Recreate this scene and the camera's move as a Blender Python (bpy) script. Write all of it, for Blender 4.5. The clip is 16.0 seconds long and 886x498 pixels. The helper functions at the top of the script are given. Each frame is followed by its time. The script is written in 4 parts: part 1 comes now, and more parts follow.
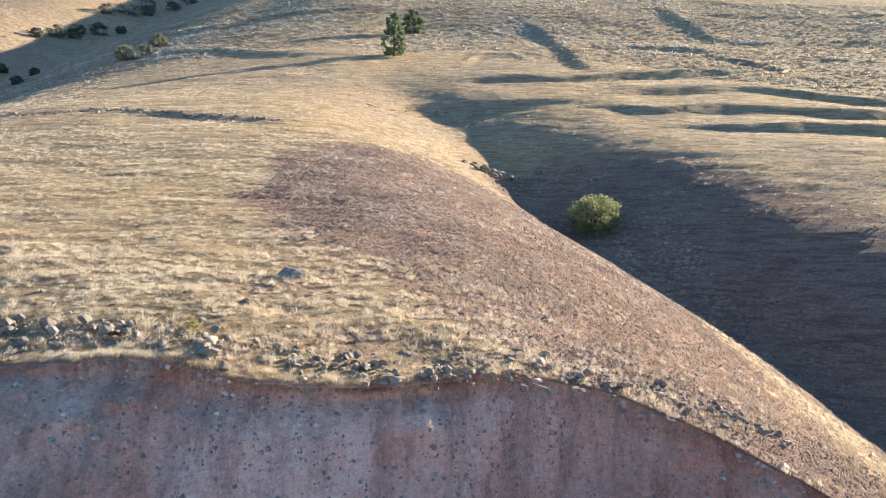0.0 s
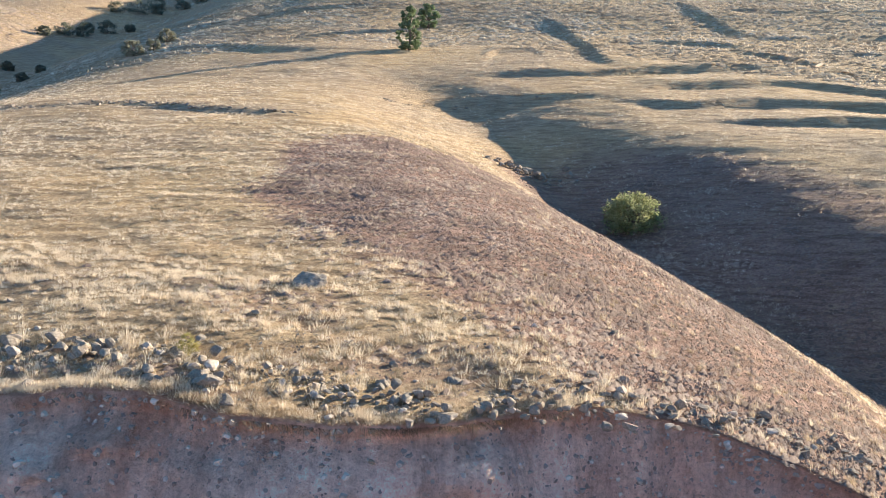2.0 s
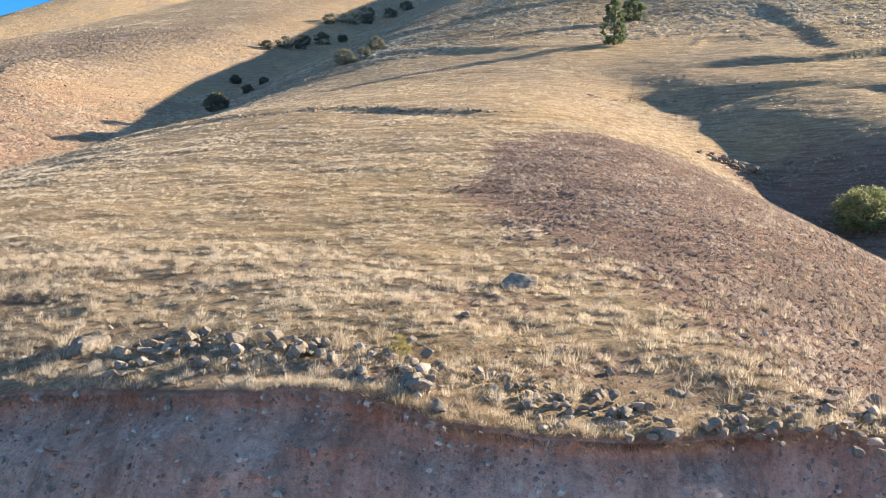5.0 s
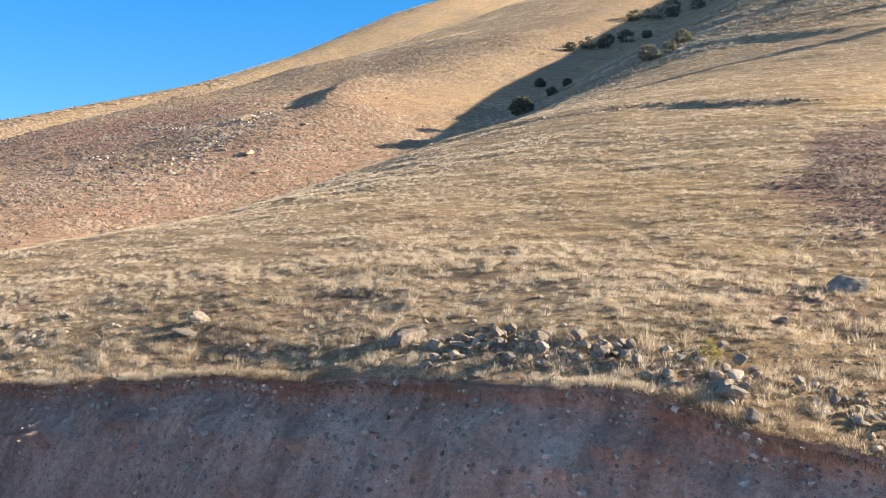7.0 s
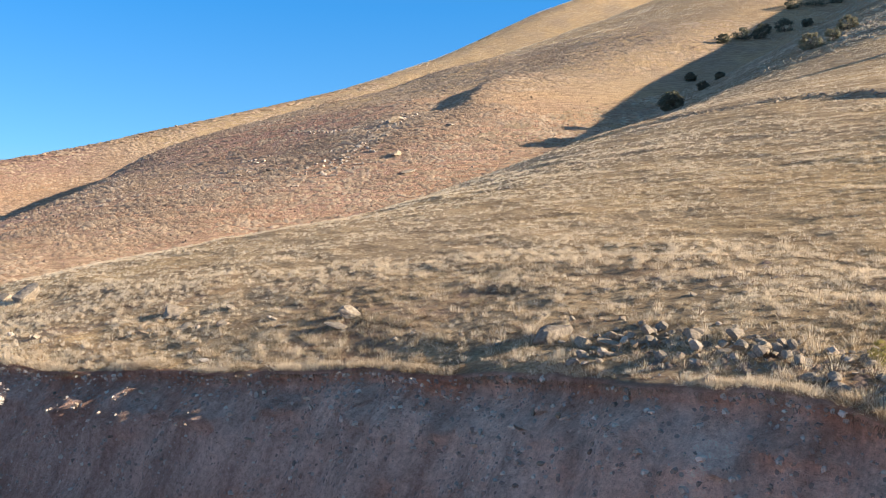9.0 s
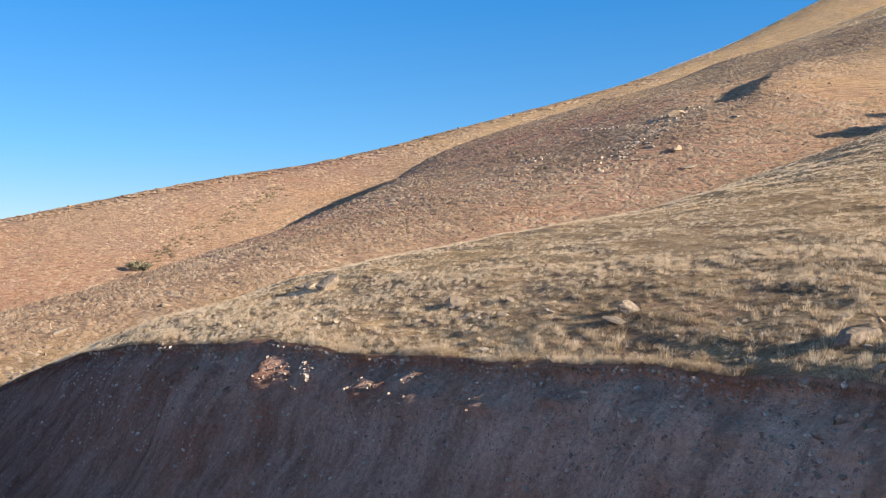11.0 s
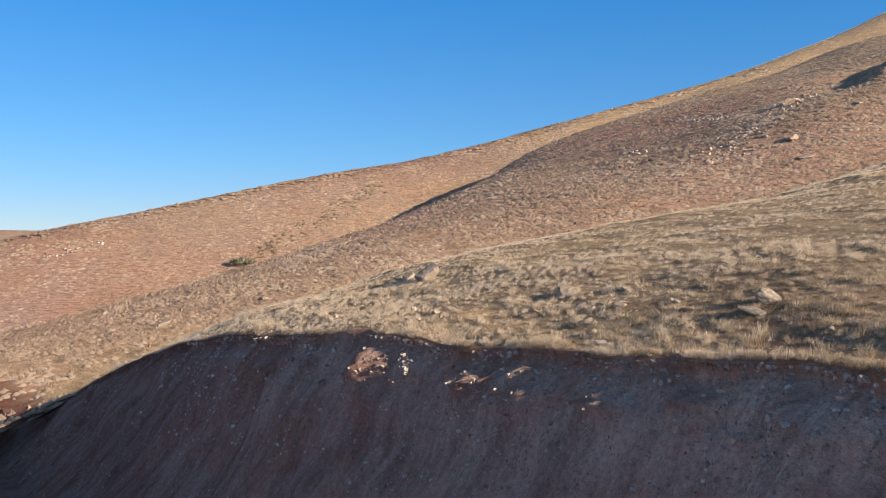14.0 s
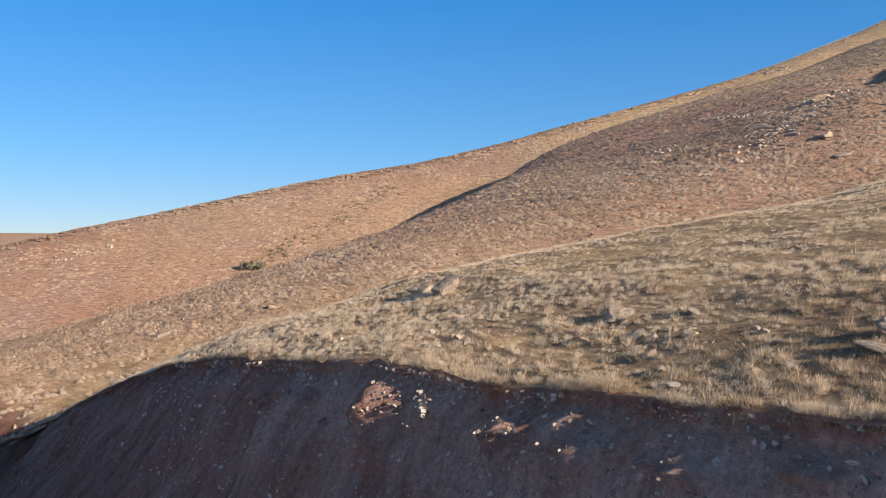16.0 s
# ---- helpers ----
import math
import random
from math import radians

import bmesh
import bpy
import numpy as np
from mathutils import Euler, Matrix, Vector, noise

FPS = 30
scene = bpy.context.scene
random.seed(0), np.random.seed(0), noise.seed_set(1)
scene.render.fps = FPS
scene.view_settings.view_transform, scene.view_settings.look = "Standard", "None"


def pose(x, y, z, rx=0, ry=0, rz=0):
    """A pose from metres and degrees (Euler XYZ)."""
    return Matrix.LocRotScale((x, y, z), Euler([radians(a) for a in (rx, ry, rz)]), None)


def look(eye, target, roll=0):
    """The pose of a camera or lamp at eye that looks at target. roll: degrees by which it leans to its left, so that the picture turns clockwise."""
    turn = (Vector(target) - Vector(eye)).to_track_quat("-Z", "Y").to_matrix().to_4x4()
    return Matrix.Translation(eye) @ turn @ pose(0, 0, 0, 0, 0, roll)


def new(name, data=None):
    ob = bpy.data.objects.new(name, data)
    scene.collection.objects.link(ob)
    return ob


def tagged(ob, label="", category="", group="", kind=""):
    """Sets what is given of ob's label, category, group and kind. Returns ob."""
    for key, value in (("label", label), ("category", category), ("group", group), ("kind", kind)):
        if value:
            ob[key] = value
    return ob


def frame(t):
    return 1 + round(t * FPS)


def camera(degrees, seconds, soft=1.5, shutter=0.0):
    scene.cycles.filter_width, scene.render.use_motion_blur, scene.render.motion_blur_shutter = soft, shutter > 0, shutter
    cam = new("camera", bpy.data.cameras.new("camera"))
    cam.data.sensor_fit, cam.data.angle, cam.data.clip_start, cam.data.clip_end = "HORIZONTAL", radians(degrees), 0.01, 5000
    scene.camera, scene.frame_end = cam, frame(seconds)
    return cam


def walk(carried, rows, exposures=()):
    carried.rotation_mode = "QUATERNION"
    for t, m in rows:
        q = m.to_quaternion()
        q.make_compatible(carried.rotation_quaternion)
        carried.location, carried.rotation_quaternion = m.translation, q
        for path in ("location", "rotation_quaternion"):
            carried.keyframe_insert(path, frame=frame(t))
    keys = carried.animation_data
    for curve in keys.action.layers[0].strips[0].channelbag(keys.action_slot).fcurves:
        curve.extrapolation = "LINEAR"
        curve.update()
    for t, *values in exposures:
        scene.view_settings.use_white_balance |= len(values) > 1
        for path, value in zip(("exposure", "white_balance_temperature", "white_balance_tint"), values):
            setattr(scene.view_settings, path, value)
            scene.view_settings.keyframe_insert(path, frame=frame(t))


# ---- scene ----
cam = camera(54.1, 16.0, soft=0.6)
EYE = 8.5
# seconds, x, y, height over the first eye, yaw, pitch, roll
ROWS = [
    (0, -0.000, -0.001, 0.001, 0.05, -0.74, -0.05),
    (0.5, -0.249, 1.235, -0.043, 0.23, -0.72, 0.01),
    (1, -0.514, 2.492, -0.072, 0.41, -0.75, 0.02),
    (1.5, -0.757, 3.673, -0.075, 0.53, -0.61, 0.04),
    (2, -1.025, 4.581, -0.078, 0.68, -0.62, 0.02),
    (2.5, -1.252, 5.059, -0.033, 0.84, -0.61, -0.01),
    (3, -1.338, 5.184, -0.005, 0.98, -0.68, 0.03),
    (3.5, -1.378, 5.252, -0.011, 3.86, -0.68, 0.07),
    (3.7, -1.362, 5.288, -0.041, 5.26, -0.66, 0.03),
    (5.8, -1.383, 5.411, -0.045, 20.84, -0.69, -0.11),
    (6, -1.387, 5.413, -0.044, 22.93, -0.68, -0.10),
    (6.5, -1.434, 5.465, -0.051, 28.39, -0.65, -0.12),
    (7, -1.451, 5.468, -0.061, 33.69, -0.62, -0.17),
    (7.5, -1.475, 5.480, -0.077, 34.08, -0.61, -0.15),
    (8, -1.478, 5.474, -0.098, 34.56, -0.60, -0.15),
    (8.5, -1.501, 5.477, -0.113, 38.63, -0.61, -0.17),
    (9, -1.547, 5.512, -0.172, 43.19, -0.60, -0.13),
    (9.5, -1.572, 5.523, -0.214, 48.06, -0.60, -0.10),
    (10, -1.610, 5.526, -0.261, 52.78, -0.60, -0.06),
    (10.2, -1.620, 5.506, -0.262, 54.51, -0.63, -0.02),
    (12.3, -1.809, 5.574, -0.481, 67.41, -0.77, 0.26),
    (12.5, -1.780, 5.563, -0.490, 67.45, -0.78, 0.22),
    (13, -1.826, 5.570, -0.564, 67.49, -0.93, 0.20),
    (13.5, -2.657, 5.842, -0.685, 67.43, -0.84, 0.16),
    (14, -3.985, 6.319, -0.832, 67.65, -0.86, 0.20),
    (14.5, -5.506, 6.849, -0.905, 67.88, -0.86, 0.16),
    (15, -7.056, 7.345, -0.948, 68.10, -0.78, 0.12),
    (15.5, -8.285, 7.769, -0.826, 68.33, -0.71, 0.09),
    (16, -8.882, 7.994, -0.570, 68.54, -0.76, 0.05),
]
walk(cam, [(t, pose(x, y, z + EYE, 90 + pitch, 0, yaw) @ pose(0, 0, 0, 0, 0, roll)) for t, x, y, z, yaw, pitch, roll in ROWS],
     exposures=[(0.0, 1.76, 6150, 2), (3.5, 1.70, 6200, 4), (6.0, 1.56, 6450, 4), (8.0, 1.43, 6600, 5), (10.0, 1.27, 6620, 7), (12.5, 0.96, 6620, 10), (16.0, 0.93, 6600, 11)])

# ---- daylight: a low evening sun from beyond the spur, clear sky ----
SUN_AZ, SUN_EL = 34.0, 20.3
world = bpy.data.worlds.new("sky")
scene.world = world
world.use_nodes = True
wn, wl = world.node_tree.nodes, world.node_tree.links
sky = wn.new("ShaderNodeTexSky")
sky.sky_type, sky.sun_disc = "NISHITA", False
sky.sun_elevation, sky.sun_rotation = radians(SUN_EL), radians(90.0 - SUN_AZ)
sky.altitude, sky.air_density, sky.dust_density, sky.ozone_density = 3000.0, 0.8, 0.1, 1.5
wn["Background"].inputs["Strength"].default_value = 0.09
tint = wn.new("ShaderNodeMix")
tint.data_type, tint.blend_type = "RGBA", "MULTIPLY"
tint.inputs[0].default_value = 1.0
way, up, deepen = wn.new("ShaderNodeTexCoord"), wn.new("ShaderNodeSeparateXYZ"), wn.new("ShaderNodeValToRGB")
wl.new(way.outputs["Generated"], up.inputs[0]), wl.new(up.outputs["Z"], deepen.inputs[0])
deepen.color_ramp.elements.new(0.1), deepen.color_ramp.elements.new(0.26)
for e, (p, c) in zip(deepen.color_ramp.elements, [(0.0, (0.93, 1.10, 1.30)), (0.1, (0.56, 1.18, 1.70)), (0.26, (0.26, 1.10, 1.95)), (0.5, (0.90, 1.06, 1.16))]):
    e.position, e.color = p, (*c, 1)
wl.new(deepen.outputs[0], tint.inputs[7])
soften = wn.new("ShaderNodeGamma")
soften.inputs["Gamma"].default_value = 0.6
wl.new(sky.outputs[0], soften.inputs["Color"])
wl.new(soften.outputs[0], tint.inputs[6])
wl.new(tint.outputs[2], wn["Background"].inputs["Color"])
sun = new("sun", bpy.data.lights.new("sun", "SUN"))
sun.data.energy, sun.data.angle, sun.data.color = 4.8, radians(0.6), (1.0, 0.81, 0.60)
sdir = Vector((math.cos(radians(SUN_AZ)) * math.cos(radians(SUN_EL)), math.sin(radians(SUN_AZ)) * math.cos(radians(SUN_EL)), math.sin(radians(SUN_EL))))
sun.matrix_world = look((0, 0, 60), Vector((0, 0, 60)) - sdir)

# ---- the lie of the land ----


def curve(v, ks, hs):
    """A smooth curve through knots ks with values hs, level past its ends."""
    ks, hs = np.asarray(ks, float), np.asarray(hs, float)
    slope, v = np.gradient(hs, ks), np.clip(v, ks[0], ks[-1])
    i = np.clip(np.searchsorted(ks, v, side="right") - 1, 0, len(ks) - 2)
    w = ks[i + 1] - ks[i]
    t = (v - ks[i]) / w
    return hs[i] * (2 * t**3 - 3 * t**2 + 1) + slope[i] * w * (t**3 - 2 * t**2 + t) + hs[i + 1] * (3 * t**2 - 2 * t**3) + slope[i + 1] * w * (t**3 - t**2)


def bend(d, w):
    """0 for d far below 0, d far above it, with a bend of width w between."""
    return 0.5 * (d + np.sqrt(d * d + w * w))


def upper(a, b, w):
    return 0.5 * (a + b + np.sqrt((a - b) ** 2 + w * w))


def step(v, a, b):
    t = np.clip((v - a) / (b - a), 0, 1)
    return t * t * (3 - 2 * t)


LATTICE = np.random.default_rng(3).random((256, 256))


def grain(x, y, size, seed=0):
    """Smooth noise from -1 to 1 with lumps of the given size in metres."""
    x, y = np.asarray(x, float) / size + 17.3 * seed, np.asarray(y, float) / size - 9.1 * seed
    i, j = np.floor(x).astype(int), np.floor(y).astype(int)
    u, v = x - i, y - j
    u, v = u * u * (3 - 2 * u), v * v * (3 - 2 * v)
    g = lambda a, b: LATTICE[(a + 37 * seed) % 256, (b + 11 * seed) % 256]
    return 2 * ((g(i, j) * (1 - u) + g(i + 1, j) * u) * (1 - v) + (g(i, j + 1) * (1 - u) + g(i + 1, j + 1) * u) * v) - 1


def rough(x, y, size, seed=0, octaves=3):
    return sum(grain(x, y, size / 2**k, seed + k) * 0.5**k for k in range(octaves))


def edge(x):
    """y of the upper edge of the road cut."""
    return curve(x, [-140, -90, -70, -61.4, -54.8, -48.9, -41, -33.2, -29.2, -26.5, -20.3, -14.7, -9.5, -7.5, -5.3, -3.5, -1.2, 0.6, 2.3, 4.5, 6, 9, 14, 25, 60],
                 [-60, -5, 3.6, 6.9, 9.8, 12.05, 14.2, 16.3, 17.6, 18.4, 20.3, 21.2, 20.7, 20.65, 20.35, 20.6, 21.4, 22.25, 22.85, 23.2, 22.95, 21.7, 18, 10, -20]) - 0.3 - 0.35 * step(-x, 25, 42) + 0.17 * rough(x, 0.0 * x, 1.3, 90, 4)


def road_level(x):
    return -2.0 + 0.09 * np.minimum(0, np.maximum(x, -100) + 12) - 0.06 * np.clip(x, 0, 60)


def main_spur(x, y):
    crest = curve(y, [-200, 0, 14, 20, 25, 32, 45, 72, 100, 120, 145, 165, 250, 420, 700],
                  [-40, -9.6, -4.1, -3.2, -1.95, -0.4, 2.75, 10.8, 17.9, 24.5, 34, 42, 74, 140, 200])
    xr, sr = curve(y, [22, 42, 72, 100], [0.4, 1.8, -9.5, -12.8]), curve(y, [22, 42, 72, 100], [0.40, 0.57, 0.45, 0.32])
    xl, sl = curve(y, [10, 25, 45, 100], [-49, -60, -47, -49]), curve(y, [10, 25, 45, 100], [0.25, 0.30, 0.28, 0.40])
    return crest - sr * bend(x - xr, 5) - 0.015 * np.minimum(bend(x - xr - 7, 3), 40) ** 2 * step(85 - y, 0, 20) - sl * bend(xl - x, curve(y, [25, 45], [8, 14])) - 0.03 * bend(-22 - x, 6) * step(-y, -45, -20)


def east_slope(x, y):
    crest = curve(y, [-200, 0, 20, 40, 53, 65, 72, 88, 100, 119, 131, 144, 163, 250, 420, 700],
                  [-60, -16, -10, -4.0, 0.3, 4.6, 7.2, 12, 16.2, 23.2, 27.5, 32.3, 41.5, 74, 140, 200])
    nose = curve(y, [20, 45, 57, 70, 80, 100, 130], [40, 28, 21, 17, 13, 0, -30])
    return crest - 0.5 * bend(nose - x, 6) - 0.03 * bend(x - 60, 30)


def left_hill(x, y):
    crest = curve(y, [-200, -60, -30, -8, 5, 16, 40, 55, 72, 93, 105, 141, 177, 250, 320, 420, 700],
                  [-60, -40, -24, -12.5, -10, -8, -1.6, 2.0, 6.5, 12.8, 17.8, 31, 41.6, 66, 93, 130, 190])
    flank = curve(y, [-8, 13, 55, 105, 160, 230], [-90, -86, -102, -98, -111, -124])
    west = curve(y, [-5, 16, 40, 60, 80, 110, 200], [-108, -120, -135, -152, -172, -205, -215])
    return crest - 0.40 * bend(x - flank, 12) - 0.31 * bend(west - x, 6) + 1.2 * rough(x, y, 60, 5, 2)


def west_ridge(x, y):
    crest = curve(y, [-300, -120, -40, -2, 32, 66, 120, 165, 234, 298, 410, 600],
                  [-40, -20, -3.5, 5.5, 13, 21, 32, 44.5, 64.5, 87.5, 137.5, 200])
    return crest - 0.45 * bend(x + 285, 8) - 0.3 * bend(-285 - x, 20)


# old field terraces: height of the riser, width, and the line that it follows
TERRACES = [
    (0.24, 0.6, [(-60, 77), (-37.5, 73.4), (-28.4, 74.0), (-22, 70), (-16, 67.8), (-11.5, 67.2), (-7, 66)]),
    (0.56, 1.0, [(-9, 91.5), (-4, 97.5), (7, 96.8), (11, 96.6), (17, 97)]),
    (0.63, 1.2, [(0, 107.5), (11, 109.8), (15, 109.3), (25, 113), (40, 116)]),
    (0.70, 1.3, [(18, 99), (28, 104), (41, 102.5), (46, 98), (60, 97)]),
    (0.70, 1.3, [(13, 95.4), (22, 92), (31.5, 94), (45, 90), (70, 88)]),
    (0.63, 1.4, [(44, 142), (59, 143), (74, 147), (100, 150)]),
    (0.56, 1.3, [(39, 128), (43, 123.7), (46, 115), (48, 106)]),
    (0.30, 1.0, [(-50, 133), (-39, 133.4), (-25, 124.6), (-13, 123.8), (-6, 122)]),
    (0.56, 1.4, [(-60, 158), (-45, 159), (-33, 165), (-24, 166), (-10, 170)]),
    (0.63, 1.3, [(2.5, 121), (6, 127.5), (8.5, 128.5), (12, 129)]),
    (0.6, 1.1, [(20, 84), (33, 83), (50, 80), (70, 79)]),
    (0.42, 1.1, [(52, 127), (66, 125), (84, 129)]),
    (0.49, 1.2, [(22, 135), (32, 137), (43, 134)]),
    (0.56, 1.4, [(48, 165), (62, 163), (90, 167)]),
    (0.22, 1.0, [(-34, 104), (-24, 107), (-12, 106)]),
]
# scarps that run up the slope and face west
SCARPS = [(0.55, 2.4, [(14, 158), (17, 148), (18.2, 130), (18.5, 112)]), (0.5, 2.2, [(42, 175), (43.7, 155), (45, 141)]), (2.6, 9.0, [(-144, 180), (-131, 156), (-106, 118)])]
# eroded ditches high on the western ridge
DITCHES = [(2.4, 2.2, [(-279, 250), (-278, 237), (-277, 222), (-278, 204)]), (2.6, 2.4, [(-258, 300), (-262, 289), (-266, 265), (-269, 246)]), (2.0, 2.0, [(-262, 330), (-268, 318), (-274, 296)]), (1.8, 2.0, [(-276, 205), (-279, 190), (-280, 172)])]


def terrace(d, along, lo, hi, tall, wide):
    fade = step(along, lo, lo + 0.15 * (hi - lo) + 0.5) * step(-along, -hi, -hi + 0.15 * (hi - lo) + 0.5)
    return tall * (step(d, -wide / 2, wide / 2) - 0.5) * np.exp(-((d / (4 + wide)) ** 2)) * fade


def terraces(x, y):
    out = np.zeros(np.broadcast(x, y).shape)
    wob = 0.5 * grain(x, y, 4, 41)
    for tall, wide, pts in TERRACES:
        px, py = zip(*pts)
        if px[0] > px[-1]:
            px, py = px[::-1], py[::-1]
        out += terrace(y - curve(x, px, py) + wob, x, px[0], px[-1], tall * (1 + 0.5 * grain(x, y, 7, 43)), wide)
    for tall, wide, pts in SCARPS:
        px, py = zip(*pts[::-1])
        out += terrace(x - curve(y, py, px) + wob, y, py[0], py[-1], tall, wide)
    for deep, wide, pts in DITCHES:
        px, py = zip(*pts[::-1])
        d = x - curve(y, py, px) + 2 * wob
        out -= deep * np.exp(-((d / wide) ** 2)) * step(y, py[0], py[0] + 6) * step(-y, -py[-1], -py[-1] + 6)
    return out


# the ground rounds off towards the edge of the cut by so much
SHOULDER_X = [-70, -61.4, -54.8, -48.9, -41, -33.2, -29.2, -26.5, -20.3, -14.7, -9.5, -5.3, -3.5, -1.2, 0.6, 2.3, 4.5, 6.0]
SHOULDER_DROP = [0, -0.27, -0.1, 0.25, 0.61, 0.48, 0.83, 0.89, 0.84, 0.55, 0, 0.06, 0.32, 0.42, 0.24, 0.11, 0.02, 0]


def land(x, y):
    """The hillside before the road was cut, relative to the first eye."""
    x, y = np.asarray(x, float), np.asarray(y, float)
    h = upper(upper(upper(main_spur(x, y), east_slope(x, y), 2.0), left_hill(x, y), 4.0), west_ridge(x, y), 3.0)
    far = np.hypot(x, y)
    plain = -36 + 52 * np.exp(-((far - 1500) / 420) ** 2) * (0.85 + 0.3 * grain(x, y, 500, 9))
    h = upper(h, plain, 8.0)
    near = 1 / (1 + (far / 120) ** 2)
    h = h - curve(x, SHOULDER_X, SHOULDER_DROP) * np.exp(-np.maximum(y - edge(x), 0) / 5.0)
    treads = 0.08 * rough(x * 0.35, y, 1.0, 45, 2) * step(-far, -260, -60)
    return h + terraces(x, y) + treads + 0.06 * rough(x, y, 6, 1) * (0.5 + near) + 0.4 * rough(x, y, 28, 2, 2) * (1 - near)


def soil_share(x, y):
    """1 where bare mauve soil shows between sparse grass, 0 under closed golden grass."""
    wob = 2.0 * rough(x, y, 9, 4)
    patch = step(x - curve(y, [20, 24, 31, 39, 47, 55, 60, 66, 74], [3, 0, -4.5, -8.2, -10, -10.5, -7, -1, 5]) + wob, -1.5, 2.5) * step(70 + wob - y, 0, 6) * step(y, 15, 24)
    fringe = step(x - curve(y, [20, 42, 72], [10.5, 13, 9]) + wob, -1.5, 1.5)
    gully = step(x - curve(y, [20, 45, 57, 72, 95], [14, 12, 8, 2, -6]), 0, 3) * step(curve(y, [20, 57, 80, 95], [60, 34, 17, 0]) - x, 0, 8) * step(85 - y, 0, 15)
    hill = step(-66 - x + 8 * rough(x, y, 40, 6), 0, 25) * (0.50 + 0.38 * grain(x, y, 45, 8)) * step(170 - y, 0, 60)
    strip = 0.34 * step(edge(x) + 10 - y, 0, 5) * np.clip(0.25 + 1.1 * rough(x, y, 2.4, 7, 2), 0, 1)
    return np.clip(np.maximum(np.maximum(np.maximum(patch * (1 - 0.8 * fringe), 0.6 * gully), hill), strip), 0, 1)


def grown(a, b, s, k):
    """Steps that grow by k from s, from a out to b."""
    out, v = [], a
    while abs(v - a) < abs(b - a):
        v += s if b > a else -s
        s *= k
        out.append(v)
    return out


gx = np.array(sorted(grown(-64, -150, 0.3, 1.02) + grown(-152.5, -2600, 2.2, 1.08) + list(np.arange(-64, 18, 0.27)) + grown(18, 1800, 0.3, 1.05)))
bank_rows = np.linspace(0, 1, 53)[1:] ** 1.15
gv = np.array(list(np.arange(0, 14, 0.22)) + grown(14, 152, 0.28, 1.0065) + grown(152.5, 2400, 0.8, 1.03))
X, V = np.meshgrid(gx, gv)
Y = V + edge(X)
Z = land(X, Y)
soil = soil_share(X, Y)
xe, ye, ze, zr = gx, edge(gx), land(gx, edge(gx)), road_level(gx) - EYE
drop = np.maximum(ze - zr, 0.0)


def bank_place(x, u):
    """A place on the face of the cut, u from 0 at its edge to 1 at its foot."""
    y0, z0 = edge(x), land(x, edge(x))
    tall = np.maximum(z0 - road_level(x) + EYE, 0.0) * step(np.abs(x + 30), 130, 90)
    z = z0 - tall * u
    lip = (0.10 * step(u, 0, 0.012) - 0.26 * step(u, 0.012, 0.05) * step(-u, -0.17, -0.06)) * step(-x, -3, 0)
    lean = curve(x, [-52, -40, -33, -22, -8, -3, 1, 10], [0.80, 0.54, 0.56, 0.56, 0.66, 0.34, 0.10, 0.14])
    out = tall * (lean * u + 0.10 * u**4) + lip * np.minimum(1, tall / 2)
    fade = np.minimum(1, tall / 2) * step(u, 0.0, 0.10) * step(-u, -1.0, -0.92)
    wear = 0.20 * rough(x, z * 0.35 + 40, 1.5, 11, 4) + 0.14 * rough(x, z * 2.2, 3.0, 15, 3) + 0.10 * grain(x + 0.15 * z, z * 0.15, 0.8, 21) + 0.10 * rough(x, z, 0.6, 24, 2)
    wear += 0.10 * grain(x, u * 0, 0.7, 31) * step(-u, -0.2, 0)
    wear += 0.9 * np.clip(rough(x + 0.5 * z, z, 0.5, 37, 2) - 0.35, 0, 0.6) * step(u, 0.05, 0.10) * step(-u, -0.30, -0.12) * step(x, -46, -38) * step(-x, 4, 9)
    ribs = np.clip(-0.22 + 1.3 * grain(x + 0.3 * z, z * 0, 0.6, 33) + 0.5 * grain(x, z * 0, 3.5, 34) + 0.35 * grain(x, z, 0.5, 35), 0, 1.2)
    wear += 0.55 * ribs * (0.35 + 0.75 * np.clip(0.4 + 1.3 * grain(x + 0.4 * z, z, 0.55, 36), 0, 1)) * step(u, 0.04, 0.09) * step(-u, -0.30, -0.11) * step(x, -47, -40) * step(-x, 6, 12)
    ledge = 0.28 * step(x, -1.4, -1.0) * step(-x, -0.9, 0.1) * step(u - 0.05 * x, 0.10, 0.13) * step(0.05 * x - u, -0.30, -0.17)
    return x, y0 - out - (wear + ledge) * fade, z


rows_x, rows_y, rows_z = [], [], []
for u in bank_rows:
    for rows, values in zip((rows_x, rows_y, rows_z), bank_place(gx, np.full_like(gx, u))):
        rows.append(values)
foot = rows_y[-1]
for v in grown(0, 2200, 0.5, 1.13):
    yy = foot - v
    inside = step(np.abs(gx + 30), 130, 90)
    low = np.minimum(zr - 0.02 * min(v, 60) + 0.05 * grain(gx, yy, 1.2, 30), land(gx, yy))
    rows_x.append(gx), rows_y.append(yy), rows_z.append(np.where(v < 300, inside, 0) * low + (1 - np.where(v < 300, inside, 0)) * land(gx, yy))
n_low = len(rows_x)
PX = np.concatenate([np.array(rows_x)[::-1], X])
PY = np.concatenate([np.array(rows_y)[::-1], Y])
PZ = np.concatenate([np.array(rows_z)[::-1], Z]) + EYE
SO = np.concatenate([np.ones((n_low, len(gx))), soil])
BK = np.concatenate([np.ones((n_low, len(gx))), np.zeros_like(soil)])
BK[:n_low] *= np.clip(drop / 0.6, 0, 1)
